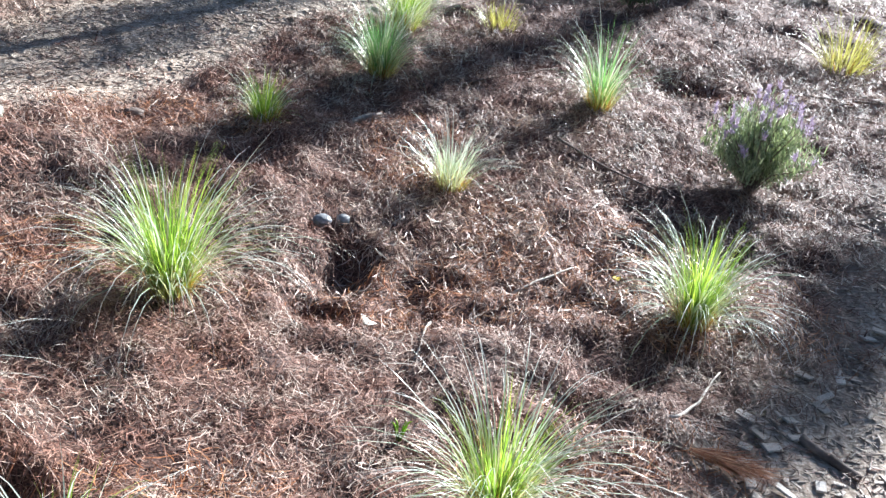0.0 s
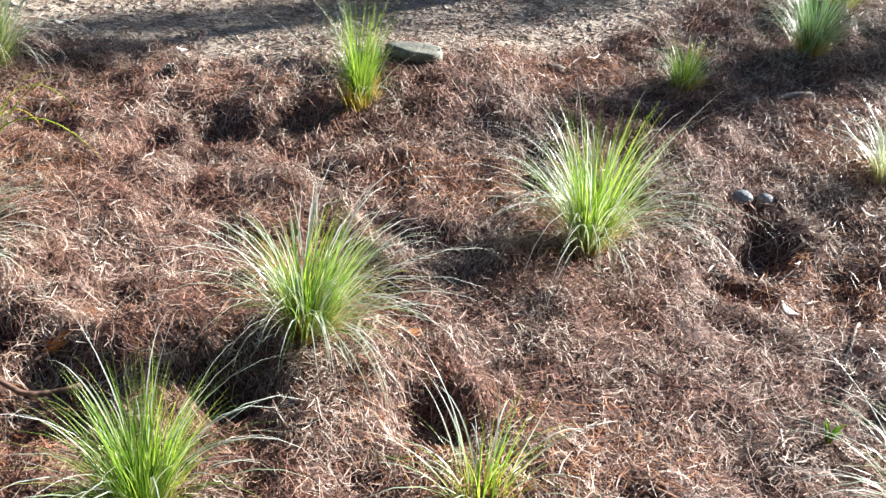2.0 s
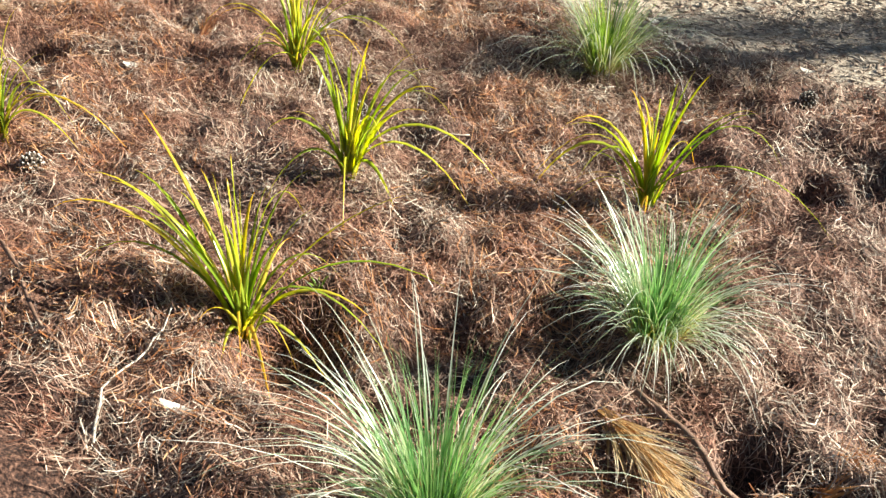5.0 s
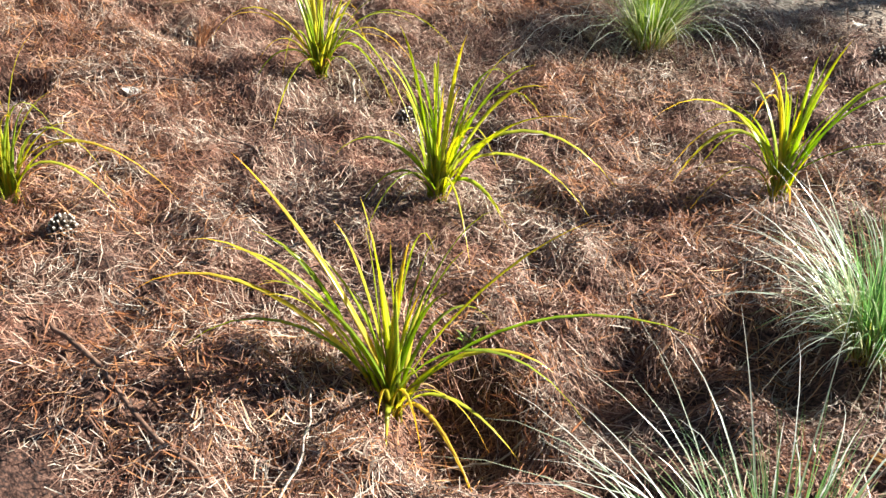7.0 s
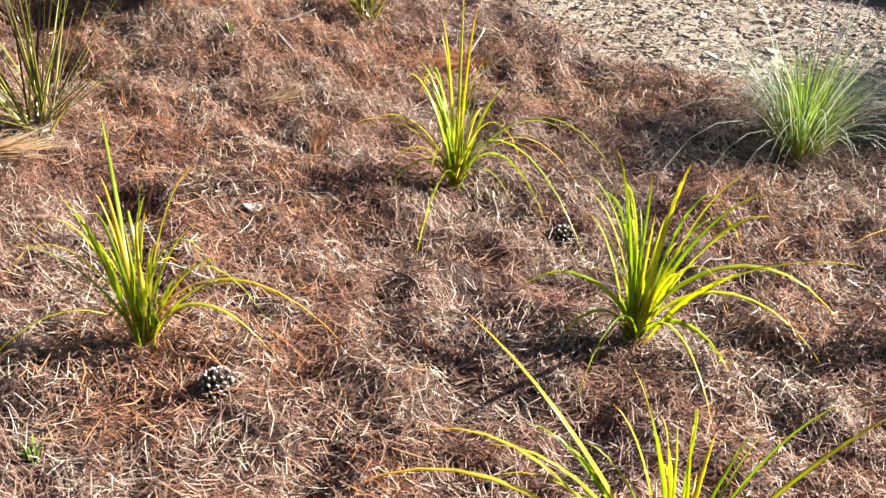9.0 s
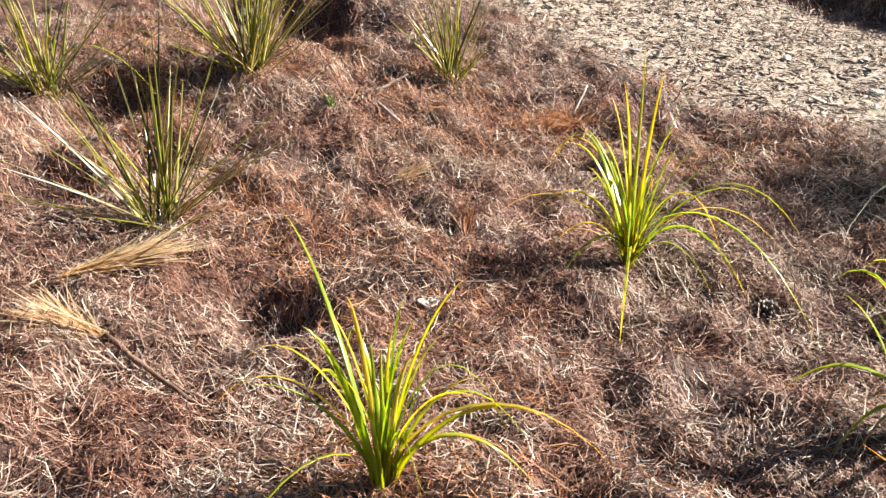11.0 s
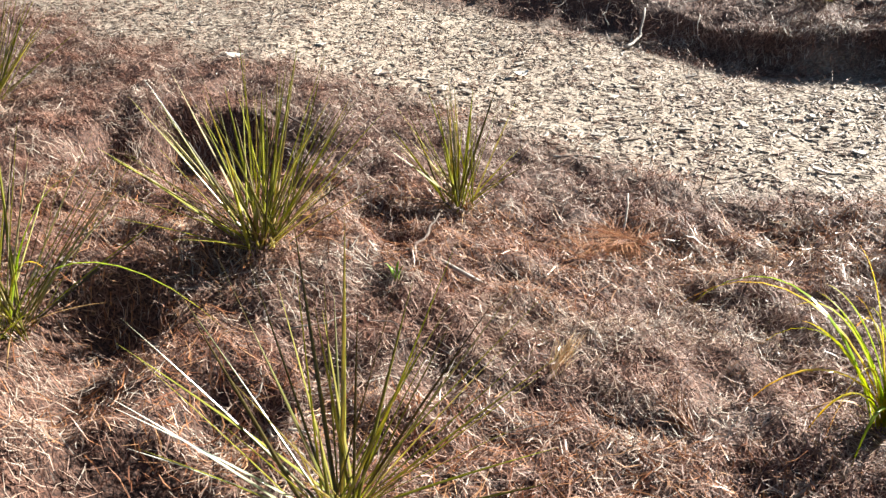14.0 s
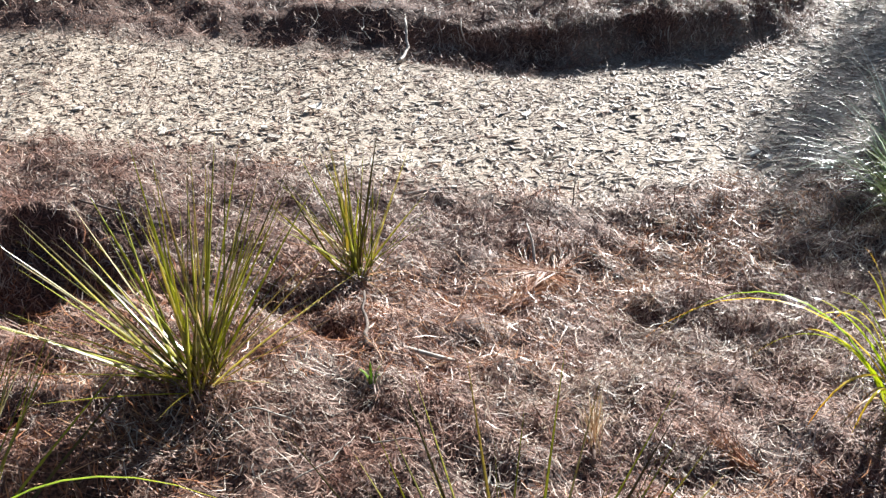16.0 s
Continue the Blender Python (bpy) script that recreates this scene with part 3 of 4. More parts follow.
strap_plant(-3.01, 2.17, 46, [(0.37, 0.17, -0.45, 0.11), (-0.28, 0.25, 0, 0.06), (-0.24, 0.06, 0.36, 0.12), (-0.10, 0.38, 0, 0.01), (0.07, 0.45, 0, 0), (0.13, 0.42, 0.04, 0.01), (0.30, 0.30, 0.05, 0.03), (0.24, 0.35, -0.05, 0.03), (-0.03, 0.05, -0.12, 0.04), (-0.35, 0.13, -0.1, 0.12)],
            33, "yellow-green strap-leaved plant beside a blue-green tussock", extra=11)
strap_plant(-4.495, 1.99, 22, [(-0.29, 0.02, 0.60, 0.17), (-0.26, 0.06, 0.55, 0.17), (-0.36, 0.14, 0, 0.08), (-0.23, 0.02, -0.02, 0.09), (-0.19, 0.0, -0.15, 0.09), (-0.05, 0.52, 0, 0), (0, 0.60, 0.05, 0), (0.05, 0.56, 0, 0), (0.13, 0.50, 0.05, 0.01), (0.30, 0.28, 0.1, 0.05),
                              (0.32, 0.22, 0, 0.06), (0.45, 0.08, 0.1, 0.14), (0.44, 0.0, -0.36, 0.17), (0.30, 0.0, -0.15, 0.12), (0.21, 0.0, -0.12, 0.08), (-0.02, -0.06, -0.40, 0.10), (-0.15, 0.36, 0.1, 0.02), (-0.08, 0.45, 0.1, 0.01), (0.08, 0.42, -0.05, 0.01), (-0.20, 0.30, 0.12, 0.05), (0.18, 0.36, 0.0, 0.03)],
            34, "yellow-green strap-leaved plant with fountain of narrow leaves", extra=8, width=0.0095)
strap_plant(-4.52, 0.88, 36, [(-0.20, 0.35, 0.48, 0.03), (-0.12, 0.36, 0, 0.01), (0.05, 0.40, 0, 0.01), (0.16, 0.44, 0, 0.01), (0.12, 0.28, 0, 0.01), (0.32, 0.12, 0, 0.07), (0.44, 0.0, 0, 0.13), (0.28, 0.0, -0.02, 0.09), (0.07, 0.0, -0.06, 0.12)],
            35, "thin yellow-green strap-leaved plant with few leaves", extra=9)

# ---- stiff upright plants ----
stiff_plant(-5.63, 1.36, 0.62, 0.52, 50, 41, "stiff olive plant with splayed narrow leaves beside a dry frond", pale=((-0.33, -0.15, 0.36), (-0.36, -0.12, 0.32), (-0.30, -0.18, 0.28), (-0.40, -0.20, 0.16)))
stiff_plant(-6.14, 2.28, 0.58, 0.46, 90, 42, "dense stiff olive plant with splayed leaves before a hollow")
stiff_plant(-5.70, 2.99, 0.54, 0.26, 46, 43, "small stiff yellow-olive plant at the path's edge")
stiff_plant(-7.90, 3.46, 0.58, 0.55, 60, 44, "dense stiff olive plant near the wood-chip path")
stiff_plant(-6.57, 1.72, 0.60, 0.50, 56, 45, "stiff yellow-green plant with one long arching leaf", reach=True)


def tuft(x, y, h, count, seed, label, mat=M_GOLD, name="grass_tuft", r=0.05, spread=0.7):
    g = np.random.default_rng(seed)
    root = thing(name, x, y, label, "grass", "small grass tufts")
    a, d = g.uniform(0, 6.283, count), r * np.sqrt(g.random(count))
    f = np.stack([np.cos(a) * d, np.sin(a) * d, np.full(count, -0.02)], 1)
    v, q = ribbons(f, a + g.normal(0, 0.5, count), spread * g.random(count), g.uniform(0.1, 1.0, count), h * g.uniform(0.5, 1.1, count), g.uniform(0.003, 0.006, count), segs=5)
    tagged(mesh_object("crown", v, q, mat, root, along=(6, 3, count)), kind="stuff")
    v, q = ribbons(f[: count // 3], a[: count // 3], 0.9 * g.random(count // 3), g.uniform(0.1, 1.0, count // 3), h * g.uniform(0.15, 0.4, count // 3), g.uniform(0.003, 0.006, count // 3), segs=3)
    tagged(mesh_object("foot", v, q, M_DRYBASE, root, "straw-brown foot"), kind="stuff")


tuft(2.24, 5.62, 0.42, 170, 51, "yellow-green grass tuft on sunlit litter", r=0.12, spread=0.9)
tuft(0.12, 5.60, 0.22, 120, 52, "short golden grass tuft in a shaded dip", r=0.09)
tuft(-2.84, 5.85, 0.32, 150, 53, "straw-coloured grass tuft on the bank", r=0.09)
tuft(-6.72, 7.05, 0.26, 90, 54, "pale yellow grass tuft on the bank")
tuft(-5.18, 6.92, 0.28, 90, 55, "pale yellow grass tuft on the bank")
tuft(-4.04, 5.88, 0.22, 70, 56, "thin pale grass tuft above the bank's edge")


def leafy_bush(name, x, y, h, r, stems, seed, label, leaf_mat, flowers=0):
    """A low bush of thin stems with narrow leaves, and flower heads on some of them."""
    g = np.random.default_rng(seed)
    root = thing(name, x, y, label, "shrub")
    feet, azs, leans, bends, lens, heads, spikes = [], [], [], [], [], [], []
    for k in range(stems):
        a, f = g.uniform(0, 6.283), g.random() ** 0.6
        top = np.array([math.cos(a) * r * f, math.sin(a) * r * f, h * (1 - 0.45 * f * f) * g.uniform(0.75, 1.05)])
        if k < max(14, flowers):
            v, q = tube([np.array([0, 0, -0.02]), top * 0.5 + [0, 0, 0.03], top, top + [0, 0, 0.06 if k < flowers else 0.001]], [0.004, 0.003, 0.0015, 0.001], 5)
            spikes.append(mesh_object("stem", v, q, M_BARK, root))
        for j in range(30):
            t = g.uniform(0.25, 1.0)
            feet.append(top * t + g.normal(0, 0.012, 3))
            azs.append(g.uniform(0, 6.283))
            leans.append(g.uniform(0.1, 1.0))
            bends.append(g.uniform(0, 0.5))
            lens.append(g.uniform(0.025, 0.05))
        heads.append(top)
    n = len(azs)
    v, q = ribbons(np.array(feet), np.array(azs), np.array(leans), np.array(bends), np.array(lens), g.uniform(0.005, 0.008, n), segs=2)
    tagged(mesh_object("foliage", v, q, leaf_mat, root), kind="stuff")
    for k in range(flowers):
        p = heads[k] + np.array([g.normal(0, 0.01), g.normal(0, 0.01), g.uniform(0.03, 0.07)])
        m = 26
        f = p + np.stack([g.normal(0, 0.004, m), g.normal(0, 0.004, m), g.uniform(-0.02, 0.02, m)], 1)
        v, q = ribbons(f, g.uniform(0, 6.283, m), g.uniform(0.2, 1.3, m), np.zeros(m), g.uniform(0.012, 0.024, m), np.full(m, 0.008), segs=2)
        mesh_object("flower_head", v, q, M_PURPLE, spikes[k], "dusty purple flower head" if k == 0 else "")


leafy_bush("lavender_bush", 1.17, 3.90, 0.40, 0.27, 210, 61, "grey-green lavender bush with dusty purple flower heads", M_LAV, 46)
leafy_bush("low_shrub", 1.02, 6.25, 0.30, 0.24, 60, 62, "dark green low shrub in shade by the path", M_SHRUB)
leafy_bush("low_shrub", 2.66, 7.15, 0.36, 0.30, 60, 63, "dark green low shrub in shade by the path", M_SHRUB)


def seedling(x, y, seed):
    g = np.random.default_rng(seed)
    root = thing("seedling", x, y, "tiny green seedling sprouting through the needles", "seedling", "seedlings")
    for k in range(6):
        a = k * 1.05 + g.uniform(0, 0.5)
        bent_leaf((math.cos(a) * 0.03, math.sin(a) * 0.03, g.uniform(0.03, 0.06)), 0.006, 0.009, "leaf", M_GREEN, root, g, 0.004)


for k, (sx, sy) in enumerate(((-5.74, 2.25), (-4.41, 0.54), (-3.31, 1.18), (-0.30, 2.05))):
    seedling(sx, sy, 400 + k)
for k in range(12):
    bx = rng.uniform(-8.0, -3.4)
    tuft(bx, float(edge(PATH_FAR, bx)) + rng.uniform(0.25, 1.3), rng.uniform(0.08, 0.15), 26, 420 + k, "small dry grass tuft on the rough bank", M_DRY, r=0.05, spread=1.0)


# ---- cones, stones and sticks ----
def scale_mesh():
    me = bpy.data.meshes.new("scale")
    v = [(-0.35, 0, -0.2), (0.35, 0, -0.2), (0.5, 1, 0.0), (-0.5, 1, 0.0), (-0.3, 0, 0.2), (0.3, 0, 0.2), (0.42, 1.0, 0.5), (-0.42, 1.0, 0.5), (0, 1.35, 0.32)]
    f = [(0, 1, 5, 4), (3, 2, 1, 0), (4, 5, 6, 7), (0, 4, 7, 3), (1, 2, 6, 5), (2, 3, 8), (6, 2, 8), (7, 6, 8), (3, 7, 8)]
    me.from_pydata(v, [], f)
    me.materials.append(M_SCALE)
    return me


SCALE = scale_mesh()
BOSS = bpy.data.meshes.new("boss")
BOSS.from_pydata([(-0.3, 1.02, 0.08), (0.3, 1.02, 0.08), (0.34, 1.06, 0.3), (0.24, 1.04, 0.5), (-0.24, 1.04, 0.5), (-0.34, 1.06, 0.3), (0, 1.46, 0.34)], [], [(0, 1, 6), (1, 2, 6), (2, 3, 6), (3, 4, 6), (4, 5, 6), (5, 0, 6), (5, 4, 3, 2, 1, 0)])
BOSS.materials.append(M_WHITE)


def pine_cone(x, y, tilt, turn, label):
    root = thing("pine_cone", x, y, label, "pine cone", "fallen pine cones", sink=-0.022)
    root.rotation_euler = (tilt, 0, turn)
    prof = [(0.004, -0.036), (0.016, -0.03), (0.022, -0.012), (0.021, 0.005), (0.014, 0.025), (0.004, 0.038)]
    v, q = tube([(0, 0, z) for r, z in prof], [r for r, z in prof], 10)
    mesh_object("core", v, q, M_CONE, root)
    k = 0
    for row in range(9):
        t = row / 8
        z = -0.032 + 0.066 * t
        r = 0.019 * math.sin(math.pi * (0.16 + 0.74 * t)) + 0.003
        size = 0.013 * (0.55 + 0.5 * math.sin(math.pi * (0.2 + 0.65 * t)))
        for j in range(7 if 0 < row < 7 else 5):
            a = 2 * math.pi * (j + 0.5 * (row % 2)) / (7 if 0 < row < 7 else 5) + 0.1 * row
            ob = new("scale", SCALE)
            ob.parent = root
            ob.matrix_basis = Matrix.Translation((math.cos(a) * r, math.sin(a) * r, z)) @ Euler((radians(18 + 30 * t), 0, a - math.pi / 2)).to_matrix().to_4x4() @ Matrix.Scale(size, 4)
            boss = new("boss", BOSS)
            boss.parent = ob


CONE = "open grey-brown pine cone lying on fallen needles"
pine_cone(-3.04, 3.22, 1.2, 0.5, CONE)
pine_cone(-4.12, 1.98, 0.9, 1.0, CONE)
pine_cone(-4.30, 0.88, 0.5, 2.0, CONE)


def pebble(name, x, y, size, seed, label, mat, category="stone", rough=0.12, turn=0.0, sink=0.2, flat=1.0):
    g = np.random.default_rng(seed)
    bm = bmesh.new()
    bmesh.ops.create_icosphere(bm, subdivisions=3, radius=1.0)
    off = Vector(g.random(3) * 20)
    for v in bm.verts:
        v.co *= 1 + rough * noise.noise(v.co * 1.6 + off) + rough * 0.4 * noise.noise(v.co * 5 + off)
        v.co.z = max(-flat, min(flat, v.co.z)) / flat
        v.co = Vector((v.co.x * size[0], v.co.y * size[1], v.co.z * size[2]))
    me = bpy.data.meshes.new(name)
    bm.to_mesh(me)
    bm.free()
    me.materials.append(mat)
    me.polygons.foreach_set("use_smooth", np.ones(len(me.polygons), bool))
    ob = new(name, me)
    ob.location, ob.rotation_euler = (x, y, float(height_at(x, y)) + size[2] * (1 - sink * 2)), (0, 0, turn)
    tagged(ob, label, category)


pebble("stone", -0.64, 3.22, (0.036, 0.030, 0.026), 1, "smooth round blue-grey stone on pine needles", M_STONE)
pebble("stone", -0.565, 3.24, (0.026, 0.024, 0.022), 2, "smaller round grey stone beside another stone", M_STONE)
pebble("flat_stone", -2.06, 3.58, (0.125, 0.08, 0.022), 3, "flat weathered grey-green stone behind a tussock", M_SLAB, rough=0.35, turn=0.2, flat=0.35)
pebble("bark_lump", -1.56, 3.98, (0.05, 0.03, 0.025), 4, "dark lump of bark at the path's edge", M_BARK, "bark", rough=0.4, sink=0.1)


def stick(points, r, seed, label, mat=M_BARK, name="stick", category="stick", taper=0.5):
    """A stick through x, y, lift points over the ground, bent a little."""
    g = np.random.default_rng(seed)
    pts = []
    for (ax, ay, al), (bx, by, bl) in zip(points, points[1:]):
        for t in np.linspace(0, 1, 5)[:-1]:
            pts.append((ax + (bx - ax) * t, ay + (by - ay) * t, al + (bl - al) * t))
    pts.append(points[-1])
    pts = np.array([(px + g.normal(0, 0.003), py + g.normal(0, 0.003), float(height_at(px, py)) + lift) for px, py, lift in pts])
    for _ in range(3):
        pts[1:-1, 2] = (pts[:-2, 2] + pts[1:-1, 2] * 2 + pts[2:, 2]) / 4
    v, q = tube(pts, np.linspace(r, r * taper, len(pts)), 7, 0.15, seed)
    tagged(mesh_object(name, v, q, mat, smooth=True), label, category)


stick([(-2.52, 1.44, 0.03), (-2.38, 1.40, 0.03), (-2.24, 1.35, 0.03), (-2.08, 1.36, 0.05), (-1.96, 1.43, 0.05)], 0.008, 71, "long dark bent branch lying on needles", M_REDWOOD, "branch", "branch", 0.9)
stick([(-5.21, 0.90, 0.02), (-5.12, 1.06, 0.02)], 0.010, 72, "short brown broken stick on needles", M_REDWOOD)
stick([(-5.13, 2.93, 0.015), (-5.12, 3.06, 0.10)], 0.006, 73, "pale bleached stick poking up from rust needles", M_PALEWOOD)
stick([(-4.87, 3.36, 0.0), (-4.83, 3.42, 0.13)], 0.003, 74, "thin dark twig standing up from the litter", M_BARK)
stick([(-5.45, 3.66, 0.014), (-5.25, 3.64, 0.014)], 0.008, 75, "weathered piece of wood on the path's edge", M_PALEWOOD, "wood_piece", "wood", 0.8)
stick([(-5.20, 5.42, 0.02), (-5.12, 5.58, 0.03), (-5.10, 5.74, 0.07)], 0.011, 76, "curved pale branch leaning on the bank", M_PALEWOOD, "branch", "branch")
stick([(0.45, 2.23, 0.02), (0.58, 2.36, 0.03), (0.69, 2.55, 0.04)], 0.006, 77, "grey forked twig on the litter", M_PALEWOOD)
stick([(0.50, 2.27, 0.02), (0.66, 2.24, 0.02)], 0.004, 78, "thin grey twig on the litter", M_BARK)
stick([(0.04, 2.84, 0.02), (0.16, 2.92, 0.03), (0.29, 3.04, 0.03)], 0.006, 79, "bent grey twig on pine needles", M_PALEWOOD)
stick([(0.30, 3.98, 0.03), (0.44, 3.85, 0.03), (0.70, 3.70, 0.02)], 0.007, 80, "long brown twig on pine needles", M_BARK)
stick([(1.70, 5.10, 0.02), (2.02, 5.02, 0.02), (2.40, 5.05, 0.03)], 0.008, 81, "straight brown branch on the litter", M_BARK, "branch", "branch")
stick([(-0.62, 4.12, 0.02), (-0.49, 4.18, 0.02)], 0.014, 82, "short bleached piece of wood", M_PALEWOOD, "wood_piece", "wood", 0.8)
stick([(-0.10, 4.62, 0.02), (0.40, 4.92, 0.03)], 0.006, 83, "thin dark branch across the bed", M_BARK)
stick([(-0.22, 2.70, 0.02), (-0.27, 2.42, 0.02)], 0.005, 84, "pale twig on rust needles", M_PALEWOOD)
stick([(-4.39, 2.03, 0.02), (-4.30, 1.93, 0.02)], 0.006, 85, "short bleached stick at a plant's foot", M_PALEWOOD)
stick([(-6.3, 3.45, 0.02), (-6.75, 3.75, 0.02)], 0.006, 86, "thin dark stick by the hollow", M_BARK)
stick([(-5.62, 2.62, 0.02), (-5.45, 2.48, 0.02), (-5.28, 2.42, 0.02)], 0.005, 87, "dark bent twig on needles", M_BARK)
stick([(-5.75, 2.42, 0.02), (-5.52, 2.36, 0.02)], 0.009, 88, "grey weathered stick half buried in needles", M_PALEWOOD)
stick([(-4.70, 1.72, 0.02), (-4.88, 1.52, 0.02)], 0.004, 89, "thin brown twig on needles", M_BARK)
stick([(0.85, 2.25, 0.012), (0.98, 2.12, 0.012)], 0.016, 91, "thick grey piece of wood among chips", M_BARK, "wood_piece", "wood", 0.8)


stick([(-4.02, 0.66, 0.02), (-3.87, 0.64, 0.025), (-3.56, 0.58, 0.03), (-3.40, 0.58, 0.02)], 0.006, 92, "brown lichen-specked branch lying on needles", M_REDWOOD, "branch", "branch", 0.6)
stick([(-5.28, 0.88, 0.03), (-5.08, 0.85, 0.03), (-4.89, 0.84, 0.02)], 0.007, 93, "brown stick trailing from a straw brush", M_REDWOOD)
stick([(-3.18, 0.51, 0.02), (-3.28, 0.59, 0.03), (-3.35, 0.73, 0.03), (-3.45, 0.86, 0.02)], 0.0035, 94, "long curved straw-coloured stem on needles", M_PALEWOOD)
stick([(-5.74, 2.40, 0.02), (-5.72, 2.52, 0.04), (-5.71, 2.68, 0.06)], 0.007, 95, "dark twig at the foot of a stiff plant", M_BARK)


for k in range(62):
    on_bank = k < 26
    tx, ty = (rng.uniform(-7.6, -3.2), rng.uniform(5.5, 7.2)) if on_bank else (rng.uniform(-6.6, 1.0), rng.uniform(0.7, 3.3))
    ta, tl = rng.uniform(0, 6.283), rng.uniform(0.12, 0.34) if on_bank else rng.uniform(0.08, 0.22)
    if on_bank and ty < edge(PATH_FAR, tx) + 0.05:
        continue
    stick([(tx, ty, 0.02), (tx + math.cos(ta) * tl * 0.5, ty + math.sin(ta) * tl * 0.5, 0.03), (tx + math.cos(ta + 0.3) * tl, ty + math.sin(ta + 0.3) * tl, 0.015 if k % 3 else 0.06)], rng.uniform(0.0022, 0.0042), 300 + k,
          "pale dead twig on the rough bank" if on_bank else ("thin bleached twig among fallen needles" if k % 2 else "thin dark twig among fallen needles"), M_PALEWOOD if on_bank or k % 2 else M_BARK, "twig", "twig")


def needle_bunch(x, y, az, length, flare, count, seed, label, mat, lift=0.35, name="needle_bunch"):
    """A fallen bunch of long needles: a short stalk and a brush that flares from it."""
    g = np.random.default_rng(seed)
    root = thing(name, x, y, label, "pine needles", "fallen needle bunches", sink=-0.012)
    d = np.array([math.cos(az), math.sin(az), 0.0])
    v, q = tube([-d * 0.04 + [0, 0, 0.004], d * 0.0 + [0, 0, 0.008], d * length * 0.45 + [0, 0, 0.012]], [0.005, 0.006, 0.002], 6)
    mesh_object("stalk", v, q, M_REDWOOD, root, smooth=True)
    f = d * (g.random(count) * length * 0.5)[:, None] + np.stack([g.normal(0, 0.006, count), g.normal(0, 0.006, count), g.uniform(0, 0.02, count)], 1)
    v, q = ribbons(f, az + g.normal(0, flare, count), math.pi / 2 - lift * g.random(count), g.uniform(-0.1, 0.35, count), length * g.uniform(0.35, 0.8, count), g.uniform(0.0026, 0.0048, count), segs=4, fold=0.5, side=g.normal(0, 0.10, count) * length)
    tagged(mesh_object("brush", v, q, mat, root, along=(5, 3, count)), kind="stuff")


needle_bunch(-5.55, 0.96, math.atan2(0.31, 0.16), 0.33, 0.13, 210, 101, "straw-coloured dry frond with white tips on needles", M_FROND, 0.25, "dry_frond")
needle_bunch(-5.52, 1.02, math.atan2(0.31, 0.10), 0.19, 0.22, 130, 113, "short white-tipped dry frond beside a longer one", M_FROND, 0.55, "dry_frond")
needle_bunch(-2.54, 1.33, math.atan2(-0.09, 0.34), 0.30, 0.20, 260, 102, "golden white-tipped brush of dry needles on the litter", M_FROND, 0.35)
needle_bunch(-2.11, 1.48, math.atan2(0.16, 0.03), 0.17, 0.40, 200, 103, "orange-tan fan of dry needles beside a dark dip", M_FAN, 0.6)
needle_bunch(-5.27, 0.88, math.atan2(-0.03, -0.20), 0.24, 0.3, 260, 104, "golden brush of dry needles with brown stalk", M_STRAW, 0.5)
needle_bunch(-5.28, 2.74, 0.6, 0.24, 1.3, 200, 105, "pile of rust-orange pine needles", M_RUST, 0.22)
needle_bunch(-5.06, 2.86, 2.6, 0.24, 1.5, 200, 106, "pile of rust-orange pine needles", M_RUST, 0.25)
needle_bunch(-4.93, 1.84, 2.2, 0.16, 0.25, 110, 107, "small red-brown needle spray on litter", M_RUST, 0.7)
needle_bunch(0.48, 2.12, math.atan2(-0.10, 0.22), 0.22, 0.2, 260, 108, "rust-red brush of needles at the chips' edge", M_RUST, 0.25)
needle_bunch(-2.62, 3.25, 0.4, 0.15, 0.8, 90, 109, "loose rust needle spray on litter", M_RUST, 0.4)
needle_bunch(-1.75, 1.98, 2.2, 0.15, 0.8, 120, 110, "loose rust needle spray on litter", M_RUST, 0.4)
needle_bunch(-5.28, 1.96, 1.2, 0.17, 0.18, 46, 111, "pale dead frond hanging over the litter", M_STRAW, 0.6, "dead_frond")


def curled(name, x, y, length, width, turn, seed, label, category, mat=M_WHITE):
    """A small curled leaf or flake with some thickness."""
    verts, faces, n = [], [], 8
    for i in range(n + 1):
        t = i / n
        w = width * math.sin(math.pi * min(0.97, 0.06 + 0.94 * t)) / 2
        z = 0.25 * length * (2 * t - 1) ** 2
        for off in (0, 0.0015):
            verts += [(length * (t - 0.5), -w, z + 0.35 * w + off), (length * (t - 0.5), 0, z + off), (length * (t - 0.5), w, z + 0.35 * w + off)]
    for i in range(n):
        a, b = i * 6, i * 6 + 6
        faces += [(a, b, b + 1, a + 1), (a + 1, b + 1, b + 2, a + 2), (a + 3, a + 4, b + 4, b + 3), (a + 4, a + 5, b + 5, b + 4), (a, a + 3, b + 3, b), (a + 2, b + 2, b + 5, a + 5)]
    ob = mesh_object(name, verts, faces, mat, smooth=True)
    ob.location, ob.rotation_euler = (x, y, float(height_at(x, y)) + 0.012), (0.15, 0.1, turn)
    tagged(ob, label, category)


